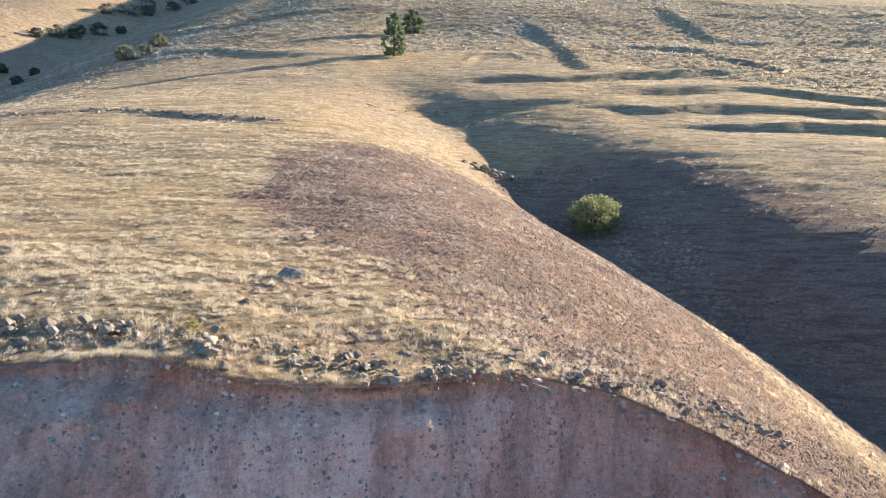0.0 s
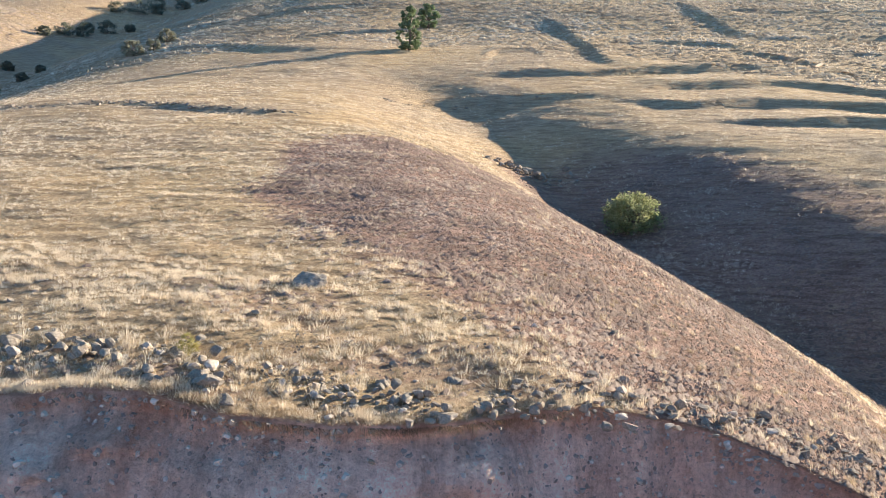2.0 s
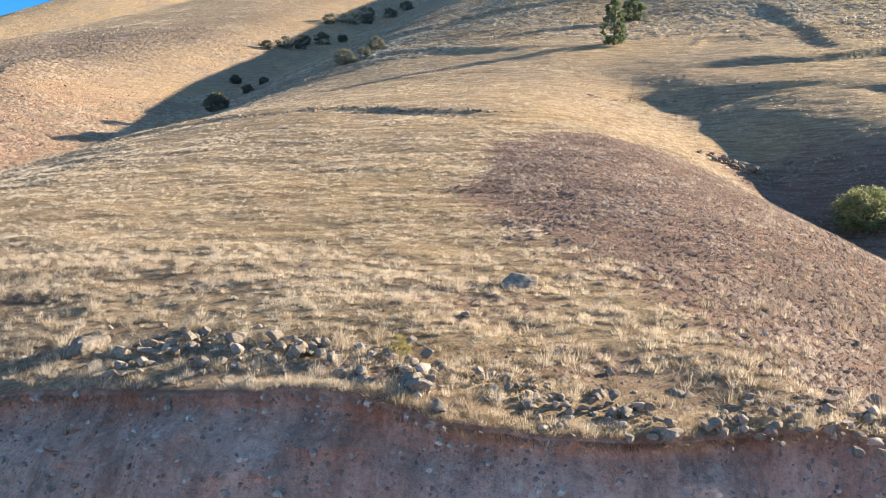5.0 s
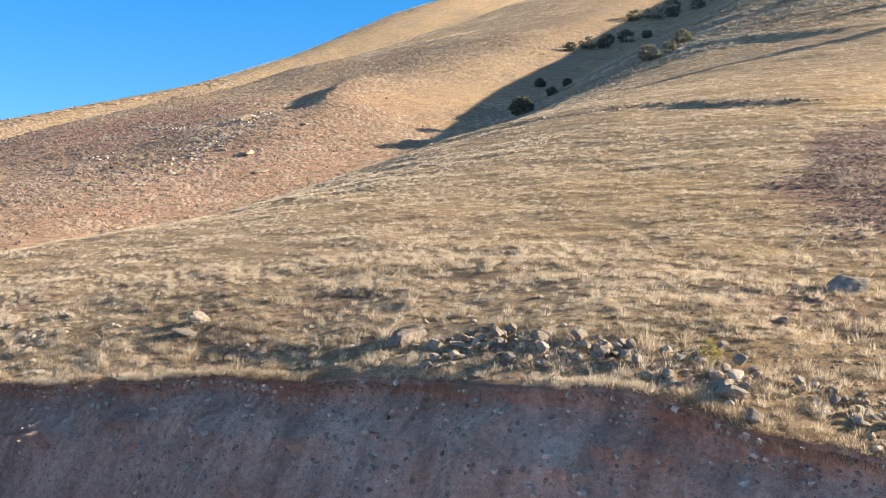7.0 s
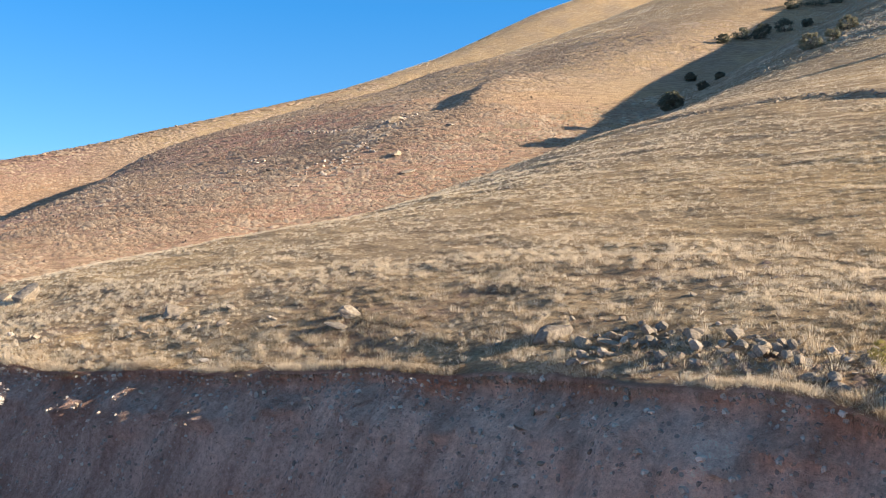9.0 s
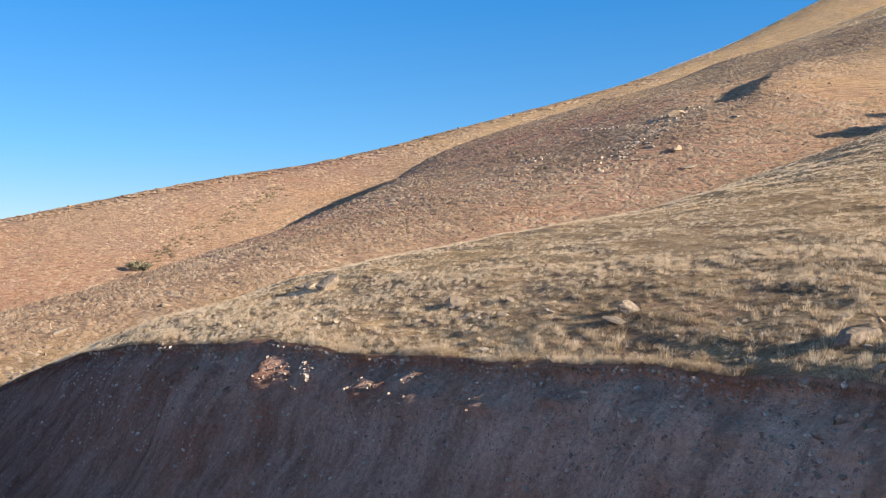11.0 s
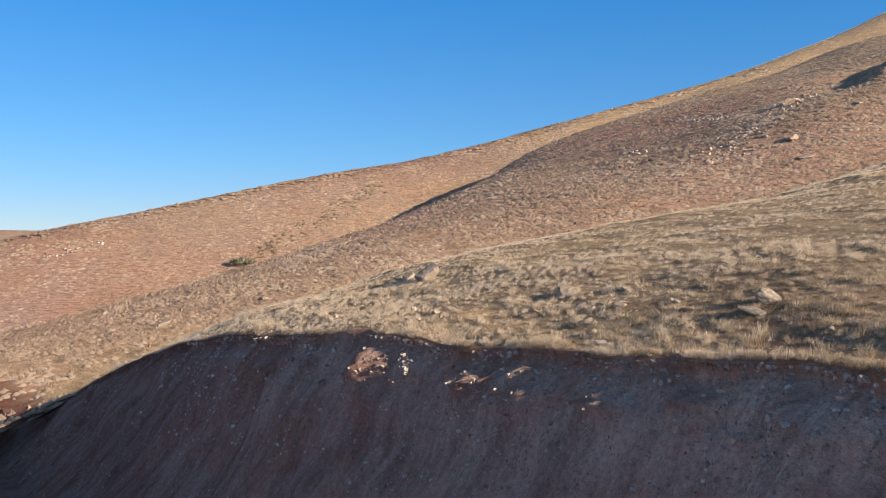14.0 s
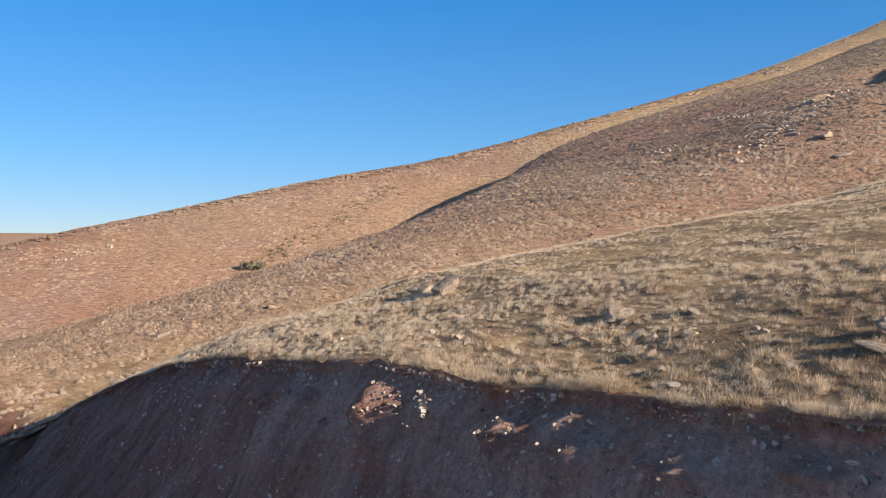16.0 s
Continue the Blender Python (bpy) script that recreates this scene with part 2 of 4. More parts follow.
BK[:n_low] *= step(np.abs(np.array(rows_x)[::-1] + 30), 150, 100)
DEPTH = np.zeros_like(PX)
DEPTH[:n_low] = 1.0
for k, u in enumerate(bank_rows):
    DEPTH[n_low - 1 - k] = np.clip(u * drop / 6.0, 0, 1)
BK[n_low:] = step(-X, 55, 62) * step(-V, -3.5, -1.0) * step(X, -150, -110)
SO[:n_low] = np.maximum(0.35, BK[:n_low])
# the western hills are of redder soil
RUST = step(-PX, 50, 85) * (1 - 0.75 * step(-PX, 170, 230))


def sheet(name, px, py, pz, material, layers=()):
    """One mesh from a grid of places, with float layers on its corners."""
    r, c = px.shape
    me = bpy.data.meshes.new(name)
    k = np.arange(r * c).reshape(r, c)
    quads = np.stack([k[:-1, :-1], k[:-1, 1:], k[1:, 1:], k[1:, :-1]], -1).reshape(-1, 4)
    me.vertices.add(r * c), me.loops.add(quads.size), me.polygons.add(len(quads))
    me.vertices.foreach_set("co", np.stack([px, py, pz], -1).ravel())
    me.loops.foreach_set("vertex_index", quads.ravel())
    me.polygons.foreach_set("loop_start", np.arange(0, quads.size, 4))
    for key, values in layers:
        me.attributes.new(key, "FLOAT", "POINT").data.foreach_set("value", np.ravel(values).astype(np.float32))
    me.update()
    me.polygons.foreach_set("use_smooth", np.ones(len(quads), bool))
    me.materials.append(material)
    return new(name, me)


# ---- materials ----
def material(name, rough_=0.95):
    m = bpy.data.materials.new(name)
    m.use_nodes = True
    b = m.node_tree.nodes["Principled BSDF"]
    b.inputs["Roughness"].default_value = rough_
    b.inputs["Specular IOR Level"].default_value = 0.15
    return m, m.node_tree.nodes, m.node_tree.links, b


def noise_tex(n, l, scale, detail=6.0, vec=None, rough_=0.6):
    t = n.new("ShaderNodeTexNoise")
    t.inputs["Scale"].default_value, t.inputs["Detail"].default_value, t.inputs["Roughness"].default_value = scale, detail, rough_
    if vec is not None:
        l.new(vec, t.inputs["Vector"])
    return t.outputs["Fac"]


def ramp(n, l, fac, stops):
    r = n.new("ShaderNodeValToRGB")
    while len(r.color_ramp.elements) < len(stops):
        r.color_ramp.elements.new(0.5)
    for e, (p, c) in zip(r.color_ramp.elements, stops):
        e.position, e.color = p, (*c, 1)
    l.new(fac, r.inputs[0])
    return r.outputs[0]


def mixed(n, l, fac, a, b, kind="MIX"):
    m = n.new("ShaderNodeMix")
    m.data_type, m.blend_type = "RGBA", kind
    for sock, v in ((m.inputs[0], fac), (m.inputs[6], a), (m.inputs[7], b)):
        if isinstance(v, (int, float)):
            sock.default_value = v
        elif isinstance(v, tuple):
            sock.default_value = (*v, 1)
        else:
            l.new(v, sock)
    return m.outputs[2]


def bump(n, l, b, height, strength, dist):
    u = n.new("ShaderNodeBump")
    u.inputs["Strength"].default_value, u.inputs["Distance"].default_value = strength, dist
    l.new(height, u.inputs["Height"])
    l.new(u.outputs[0], b.inputs["Normal"])


def stretched(n, l, sx, sy, sz):
    c, m = n.new("ShaderNodeTexCoord"), n.new("ShaderNodeMapping")
    m.inputs["Scale"].default_value = (sx, sy, sz)
    l.new(c.outputs["Object"], m.inputs["Vector"])
    return m.outputs[0]


def ground_material():
    m, n, l, b = material("hillside_ground")
    pos = stretched(n, l, 1, 1, 1)
    straw = ramp(n, l, noise_tex(n, l, 7.0, 10, pos, 0.9), [(0.36, (0.15, 0.108, 0.072)), (0.48, (0.43, 0.325, 0.215)), (0.60, (0.70, 0.565, 0.39))])
    big = ramp(n, l, noise_tex(n, l, 0.06, 4, pos), [(0.35, (0.80, 0.80, 0.86)), (0.65, (1.0, 0.95, 0.86))])
    straw = mixed(n, l, 1.0, straw, big, "MULTIPLY")
    earth = ramp(n, l, noise_tex(n, l, 6.0, 10, pos, 0.9), [(0.34, (0.12, 0.085, 0.072)), (0.48, (0.25, 0.18, 0.152)), (0.64, (0.42, 0.32, 0.272))])
    tint = ramp(n, l, noise_tex(n, l, 0.035, 3, pos), [(0.4, (0.98, 0.95, 1.0)), (0.62, (1.06, 0.92, 0.84))])
    earth = mixed(n, l, 1.0, earth, tint, "MULTIPLY")
    rust = n.new("ShaderNodeAttribute")
    rust.attribute_name = "rust"
    earth = mixed(n, l, rust.outputs["Fac"], earth, mixed(n, l, 1.0, earth, (1.58, 1.42, 1.34), "MULTIPLY"))
    share = n.new("ShaderNodeAttribute")
    share.attribute_name = "soil"
    speck = noise_tex(n, l, 1.1, 6, stretched(n, l, 1, 2.2, 1), 0.75)
    add = n.new("ShaderNodeMath")
    add.operation = "MULTIPLY_ADD"
    l.new(share.outputs["Fac"], add.inputs[0])
    add.inputs[1].default_value = 0.75
    l.new(speck, add.inputs[2])
    where = ramp(n, l, add.outputs[0], [(0.55, (0, 0, 0)), (0.95, (1, 1, 1))])
    hill = mixed(n, l, where, straw, earth)
    face = ramp(n, l, noise_tex(n, l, 6.5, 14, pos, 0.9), [(0.36, (0.20, 0.140, 0.112)), (0.44, (0.51, 0.395, 0.335)), (0.54, (0.70, 0.58, 0.50)), (0.64, (0.88, 0.78, 0.70))])
    pale = ramp(n, l, noise_tex(n, l, 0.33, 6, pos, 0.65), [(0.38, (1.02, 0.80, 0.72)), (0.46, (1.04, 0.94, 0.92)), (0.60, (1.17, 1.14, 1.14))])
    streak = ramp(n, l, noise_tex(n, l, 1.6, 6, stretched(n, l, 1, 0.3, 0.16), 0.7), [(0.36, (0.68, 0.64, 0.63)), (0.58, (1.08, 1.08, 1.08))])
    face = mixed(n, l, 1.0, mixed(n, l, 1.0, face, pale, "MULTIPLY"), streak, "MULTIPLY")
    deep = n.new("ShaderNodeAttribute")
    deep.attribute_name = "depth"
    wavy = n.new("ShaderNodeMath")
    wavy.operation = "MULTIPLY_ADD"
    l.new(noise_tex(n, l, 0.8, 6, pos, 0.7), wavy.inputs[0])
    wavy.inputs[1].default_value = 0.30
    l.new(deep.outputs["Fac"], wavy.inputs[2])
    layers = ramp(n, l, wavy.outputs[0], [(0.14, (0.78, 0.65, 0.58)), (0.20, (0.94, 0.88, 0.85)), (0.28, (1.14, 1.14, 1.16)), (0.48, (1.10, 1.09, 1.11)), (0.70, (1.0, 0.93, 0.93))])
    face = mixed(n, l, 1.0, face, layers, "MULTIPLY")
    # bank colour along x: shade painted into the west end, glare into the paler right
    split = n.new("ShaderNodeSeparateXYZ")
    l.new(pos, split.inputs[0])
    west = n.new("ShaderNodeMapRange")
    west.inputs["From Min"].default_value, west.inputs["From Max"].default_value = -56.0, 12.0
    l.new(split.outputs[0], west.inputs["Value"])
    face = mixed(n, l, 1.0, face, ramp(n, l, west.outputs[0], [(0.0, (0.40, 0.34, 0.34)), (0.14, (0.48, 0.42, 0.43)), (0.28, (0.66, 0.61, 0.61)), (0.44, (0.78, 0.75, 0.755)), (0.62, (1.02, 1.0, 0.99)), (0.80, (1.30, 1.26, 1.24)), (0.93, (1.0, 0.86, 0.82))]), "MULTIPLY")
    cells = n.new("ShaderNodeTexVoronoi")
    cells.inputs["Scale"].default_value = 5.0
    l.new(pos, cells.inputs["Vector"])
    pebble = ramp(n, l, cells.outputs["Distance"], [(0.20, (1, 1, 1)), (0.27, (0, 0, 0))])
    some = ramp(n, l, cells.outputs["Color"], [(0.80, (0, 0, 0)), (0.84, (1, 1, 1))])
    stone = ramp(n, l, noise_tex(n, l, 1.1, 3, pos), [(0.4, (0.37, 0.315, 0.29)), (0.6, (0.66, 0.60, 0.55))])
    face = mixed(n, l, mixed(n, l, 1.0, pebble, some, "MULTIPLY"), face, stone)
    rows = noise_tex(n, l, 1.0, 5, stretched(n, l, 0.45, 0.45, 4.2), 0.65)
    hill = mixed(n, l, 1.0, hill, ramp(n, l, rows, [(0.38, (0.74, 0.71, 0.70)), (0.56, (1.18, 1.18, 1.17))]), "MULTIPLY")
    hill = mixed(n, l, rust.outputs["Fac"], hill, mixed(n, l, 1.0, hill, (0.92, 0.91, 0.93), "MULTIPLY"))
    cut = n.new("ShaderNodeAttribute")
    cut.attribute_name = "cut"
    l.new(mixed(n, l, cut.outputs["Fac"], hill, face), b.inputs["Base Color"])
    relief = n.new("ShaderNodeMath")
    relief.operation = "MULTIPLY_ADD"
    uncut = n.new("ShaderNodeMath")
    uncut.operation, uncut.inputs[0].default_value = "SUBTRACT", 1.2
    l.new(cut.outputs["Fac"], uncut.inputs[1])
    l.new(rows, relief.inputs[0]), l.new(uncut.outputs[0], relief.inputs[1])
    l.new(noise_tex(n, l, 3.0, 12, pos, 0.8), relief.inputs[2])
    bump(n, l, b, relief.outputs[0], 1.0, 0.24)
    return m


GROUND = ground_material()
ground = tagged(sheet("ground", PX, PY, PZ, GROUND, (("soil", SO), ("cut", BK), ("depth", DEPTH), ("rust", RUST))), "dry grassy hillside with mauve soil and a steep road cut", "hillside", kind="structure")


def height(x, y):
    return land(x, y) + EYE


# ---- plants and stones ----
def grass_material(name, stops, glow=0.35, speckle=0.0):
    m, n, l, b = material(name, 0.8)
    tone = n.new("ShaderNodeAttribute")
    tone.attribute_name = "tone"
    fine = n.new("ShaderNodeNewGeometry")
    add = n.new("ShaderNodeMath")
    add.operation = "MULTIPLY_ADD"
    l.new(fine.outputs["Random Per Island"], add.inputs[0])
    add.inputs[1].default_value = 0.14
    l.new(tone.outputs["Fac"], add.inputs[2])
    pos = stretched(n, l, 1, 1, 1)
    fibre = noise_tex(n, l, 16.0, 8, pos, 0.8)
    more = n.new("ShaderNodeMath")
    more.operation = "MULTIPLY_ADD"
    l.new(fibre, more.inputs[0])
    more.inputs[1].default_value = speckle
    l.new(add.outputs[0], more.inputs[2])
    colour = ramp(n, l, more.outputs[0], [(p + 0.5 * speckle, c) for p, c in stops])
    l.new(colour, b.inputs["Base Color"])
    if speckle:
        bump(n, l, b, fibre, 0.8, 0.06)
    thin, mix = n.new("ShaderNodeBsdfTranslucent"), n.new("ShaderNodeMixShader")
    l.new(colour, thin.inputs["Color"])
    mix.inputs[0].default_value = glow
    l.new(b.outputs[0], mix.inputs[1]), l.new(thin.outputs[0], mix.inputs[2])
    l.new(mix.outputs[0], n["Material Output"].inputs["Surface"])
    return m


STRAW = grass_material("dry_straw", [(0.0, (0.13, 0.09, 0.06)), (0.3, (0.37, 0.285, 0.20)), (0.6, (0.65, 0.535, 0.405)), (0.9, (0.85, 0.745, 0.61))], 0.5, 0.55)
RUSSET = grass_material("russet_dry_grass", [(0.0, (0.15, 0.10, 0.075)), (0.35, (0.40, 0.29, 0.22)), (0.65, (0.59, 0.455, 0.35)), (0.95, (0.72, 0.59, 0.475))], 0.35, 0.4)
EARTHY = grass_material("mauve_hummocks", [(0.0, (0.12, 0.085, 0.074)), (0.4, (0.27, 0.198, 0.17)), (0.9, (0.48, 0.375, 0.32))], 0.15, 0.6)
SAGE = grass_material("grey_steppe_herb", [(0.0, (0.20, 0.16, 0.11)), (0.4, (0.38, 0.315, 0.225)), (0.9, (0.54, 0.455, 0.34))], 0.3, 0.7)


def mesh_of(name, verts, faces, tone, mat, smooth=True):
    """One mesh of triangles, with a tone for each corner."""
    me = bpy.data.meshes.new(name)
    n = len(faces)
    me.vertices.add(len(verts)), me.loops.add(3 * n), me.polygons.add(n)
    me.vertices.foreach_set("co", verts.astype(np.float32).ravel())
    me.loops.foreach_set("vertex_index", faces.astype(np.int32).ravel())
    me.polygons.foreach_set("loop_start", np.arange(0, 3 * n, 3))
    me.attributes.new("tone", "FLOAT", "POINT").data.foreach_set("value", np.asarray(tone, np.float32))
    me.update()
    me.polygons.foreach_set("use_smooth", np.full(n, smooth))
    me.materials.append(mat)
    return new(name, me)


def triangles(name, tri, tone, mat):
    """One mesh of loose triangles, with a tone for each of them."""
    return mesh_of(name, tri.reshape(-1, 3), np.arange(3 * len(tri)).reshape(-1, 3), np.repeat(tone, 3), mat, False)


def tufts(name, x, y, blades, radius, tall, wide, tone, mat, seed, label, sink=0.02, rings=1, long=0.1, stand=1.0, stretch=1.5):
    """Grass cushions at x, y: low matted mounds (of so many rings; 0 for none) with thin blades standing out of them."""
    r = np.random.default_rng(seed)
    n = len(x)
    size = r.uniform(0.6, 1.3, n) * (1 + 0.15 * grain(x, y, 3.0, 50))
    level = height(x, y) - sink
    fall = np.stack([height(x + 0.3, y) - height(x - 0.3, y), height(x, y + 0.3) - height(x, y - 0.3)], -1) / 0.6
    rad, hi = (radius * size)[:, None], (tall * size)[:, None]
    steep = np.hypot(fall[:, 0], fall[:, 1])[:, None] + 1e-6
    gx_, gy_ = fall[:, :1] / steep, fall[:, 1:] / steep

    def at(px, py, up):
        return np.stack([x[:, None] + px, y[:, None] + py, level[:, None] + px * fall[:, :1] + py * fall[:, 1:] + up], -1)

    verts, faces, tones, start = [], [], [], 0
    if rings:
        side = 5
        ang = r.uniform(0, 6.28, (n, 1)) + np.arange(side) * (2 * np.pi / side) + r.uniform(-0.3, 0.3, (n, side))
        loops = [at(r.normal(0, 0.15, (n, 1)) * rad, r.normal(0, 0.15, (n, 1)) * rad, hi * r.uniform(0.8, 1.1, (n, 1)))]
        for k in range(rings):
            f = (k + 1) / rings
            rr = rad * (f**0.8) * r.uniform(0.75, 1.25, (n, side))
            a, c = stretch * rr * np.cos(ang), 0.9 * rr * np.sin(ang)
            loops.append(at(c * gx_ - a * gy_, c * gy_ + a * gx_, hi * (1 - f**1.7) * r.uniform(0.7, 1.2, (n, side)) - 0.05 * f))
        verts.append(np.concatenate(loops, 1).reshape(-1, 3))
        one, k = [], np.arange(side)
        one.append(np.stack([np.zeros(side, int), 1 + k, 1 + (k + 1) % side], -1))
        for ring in range(1, rings):
            a, c = 1 + (ring - 1) * side, 1 + ring * side
            one += [np.stack([a + k, c + k, c + (k + 1) % side], -1), np.stack([a + k, c + (k + 1) % side, a + (k + 1) % side], -1)]
        one = np.concatenate(one)
        per = 1 + rings * side
        faces.append((np.arange(n)[:, None, None] * per + one).reshape(-1, 3))
        # mound tops lighter than their rims: light and shade put into the tone
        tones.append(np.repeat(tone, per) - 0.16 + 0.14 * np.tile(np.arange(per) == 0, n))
        start = n * per
    if blades:
        az, lean = r.uniform(0, 2 * np.pi, (n, blades)), np.sqrt(r.uniform(0.0, 1, (n, blades)))
        bx, by = 1.35 * rad * lean * np.cos(az), 1.35 * rad * lean * np.sin(az)
        up = hi * np.maximum(0, 1 - 1.8 * lean**2) * 0.9 if rings else 0.0 * lean
        reach = long * size[:, None] * r.uniform(0.5, 1.3, (n, blades))
        out = lean * 0.8 * reach
        turn = r.uniform(0, np.pi, (n, blades))
        half = 0.5 * wide * r.uniform(0.6, 1.4, (n, blades))
        sx, sy = half * np.cos(turn), half * np.sin(turn)
        tip = at(bx + out * np.cos(az + 0.5), by + out * np.sin(az + 0.5), up + stand * reach * (1.05 - 0.6 * lean))
        verts.append(np.stack([at(bx - sx, by - sy, up - 0.02), at(bx + sx, by + sy, up - 0.02), tip], -2).reshape(-1, 3))
        faces.append(start + np.arange(3 * n * blades).reshape(-1, 3))
        # blade roots toned down and tips up, painting shaded bases and sunlit tops
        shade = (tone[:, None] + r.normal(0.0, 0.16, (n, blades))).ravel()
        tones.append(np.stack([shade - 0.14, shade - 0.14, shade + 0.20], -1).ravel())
    return tagged(mesh_of(name, np.concatenate(verts), np.concatenate(faces), np.concatenate(tones), mat), label, "grass", kind="stuff")


def cushions(name, x, y, blades, radius, tall, wide, tone, mat, seed, label, stretch=1.5, droop=0.25):
    """Grass cushions at x, y: fine blades that fan out from a root into a low, uneven dome, longer along the contour."""
    r = np.random.default_rng(seed)
    n = len(x)
    size = r.uniform(0.55, 1.35, n) * (1 + 0.2 * grain(x, y, 2.0, 50))
    fall = np.stack([height(x + 0.3, y) - height(x - 0.3, y), height(x, y + 0.3) - height(x, y - 0.3)], -1) / 0.6
    steep = np.hypot(fall[:, 0], fall[:, 1])[:, None] + 1e-6
    ux, uy = fall[:, :1] / steep, fall[:, 1:] / steep
    rad, hi = (radius * size)[:, None], (tall * size * r.uniform(0.7, 1.3, n))[:, None]
    az, lean = r.uniform(0, 2 * np.pi, (n, blades)), r.uniform(0.05, 1, (n, blades)) ** 0.7
    reach = r.uniform(0.6, 1.15, (n, blades))

    def at(along, across, up):
        px, py = across * ux - along * uy, across * uy + along * ux
        return np.stack([x[:, None] + px, y[:, None] + py, height(x, y)[:, None] - 0.015 + px * fall[:, :1] + py * fall[:, 1:] + up], -1)

    a, c = stretch * rad * np.cos(az), 0.85 * rad * np.sin(az)
    turn, half = r.uniform(0, np.pi, (n, blades)), 0.5 * wide * r.uniform(0.6, 1.4, (n, blades))
    sx, sy = half * np.cos(turn), half * np.sin(turn)
    root = 0.55 * lean * r.uniform(0.3, 1.2, (n, blades))
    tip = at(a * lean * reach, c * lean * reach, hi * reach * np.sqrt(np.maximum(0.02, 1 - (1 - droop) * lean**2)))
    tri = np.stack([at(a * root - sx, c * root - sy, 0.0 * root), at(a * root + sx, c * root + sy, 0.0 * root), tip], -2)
    # painted shade at the roots and light on the tips, besides the random tone
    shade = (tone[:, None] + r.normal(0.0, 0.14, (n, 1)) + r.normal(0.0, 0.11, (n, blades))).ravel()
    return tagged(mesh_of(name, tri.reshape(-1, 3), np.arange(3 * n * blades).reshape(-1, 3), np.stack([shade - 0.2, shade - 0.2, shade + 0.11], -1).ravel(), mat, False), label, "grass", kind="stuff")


def banded(x, y, along=3.5, rise=0.34, seed=53):
    """Noise that runs in rows along the contours, as trodden grass does."""
    return grain(x * 1.0 / along + 0.02 * y, land(x, y) / rise, 1.0, seed)


def scattered(n, x0, x1, v0, v1, seed, thin=0.75, lumps=2.6, rows=0.45):
    """Places over a stretch of the hillside, sparser on bare soil and in rows and lumps."""
    r = np.random.default_rng(seed)
    x, v = r.uniform(x0, x1, n), r.uniform(v0, v1, n)
    y = v + edge(x)
    keep = r.random(n) < (1 - thin * soil_share(x, y)) * (0.74 + 0.14 * rough(x * 0.55, y, lumps, 51, 2) + 0.7 * rows * banded(x, y))
    return x[keep], y[keep]


def tone_at(x, y, seed=60):
    return np.clip(0.54 + 0.13 * rough(x, y, 11, seed, 2) + 0.16 * grain(x, y, 1.3, seed + 5) - 0.15 * soil_share(x, y), 0, 1)


DRY = "dense dry golden steppe grass in low tufts"
x, y = scattered(15000, -64, 12, 0.05, 11, 101, 0.85, rows=0.8)
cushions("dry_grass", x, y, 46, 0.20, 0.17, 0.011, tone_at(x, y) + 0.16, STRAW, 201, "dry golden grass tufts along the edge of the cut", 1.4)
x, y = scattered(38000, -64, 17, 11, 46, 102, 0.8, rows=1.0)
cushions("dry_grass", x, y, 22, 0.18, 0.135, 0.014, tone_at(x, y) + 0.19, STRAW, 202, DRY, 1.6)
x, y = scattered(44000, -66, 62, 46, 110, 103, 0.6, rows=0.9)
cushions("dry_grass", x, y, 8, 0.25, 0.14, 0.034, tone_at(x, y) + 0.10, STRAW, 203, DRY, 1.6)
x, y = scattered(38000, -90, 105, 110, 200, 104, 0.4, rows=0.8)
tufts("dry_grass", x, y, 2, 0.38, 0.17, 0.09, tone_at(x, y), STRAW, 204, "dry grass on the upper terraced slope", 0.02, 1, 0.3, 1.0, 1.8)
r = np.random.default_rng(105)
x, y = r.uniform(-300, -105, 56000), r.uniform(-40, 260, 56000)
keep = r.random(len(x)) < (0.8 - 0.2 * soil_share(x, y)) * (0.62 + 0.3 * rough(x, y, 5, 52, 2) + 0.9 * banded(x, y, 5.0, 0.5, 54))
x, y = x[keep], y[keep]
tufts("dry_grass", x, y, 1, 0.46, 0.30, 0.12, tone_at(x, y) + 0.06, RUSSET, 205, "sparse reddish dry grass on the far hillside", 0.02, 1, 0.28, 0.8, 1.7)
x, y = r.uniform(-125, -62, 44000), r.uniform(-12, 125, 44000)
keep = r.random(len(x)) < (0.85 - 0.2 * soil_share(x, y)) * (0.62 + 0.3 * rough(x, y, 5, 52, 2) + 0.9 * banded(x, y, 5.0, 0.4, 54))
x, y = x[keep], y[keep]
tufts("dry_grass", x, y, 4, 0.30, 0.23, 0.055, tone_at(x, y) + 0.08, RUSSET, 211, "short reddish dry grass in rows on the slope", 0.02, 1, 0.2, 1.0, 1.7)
x, y = r.uniform(-350, -90, 36000), r.uniform(240, 470, 36000)
keep = r.random(len(x)) < 0.62 + 0.3 * rough(x, y, 8, 52, 2) + 0.6 * banded(x, y, 9.0, 0.9, 54)
x, y = x[keep], y[keep]
tufts("dry_grass", x, y, 3, 0.8, 0.0, 0.3, tone_at(x, y), STRAW, 209, "dry grass high on the far ridge", 0.02, 0, 0.45)
# small russet cushions on the bare mauve soil
x, y = r.uniform(-12, 20, 54000), r.uniform(21, 72, 54000)
keep = (r.random(len(x)) < soil_share(x, y) * (0.6 + 0.5 * banded(x, y))) & (y > edge(x) + 0.1)
x, y = x[keep], y[keep]
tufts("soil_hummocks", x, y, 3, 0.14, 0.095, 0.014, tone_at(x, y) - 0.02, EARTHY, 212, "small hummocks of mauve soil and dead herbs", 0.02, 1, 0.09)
# straw litter between the tufts near the edge
x, y = scattered(6000, -60, 12, 0.0, 12, 111, 0.5, 2.6, 0.0)
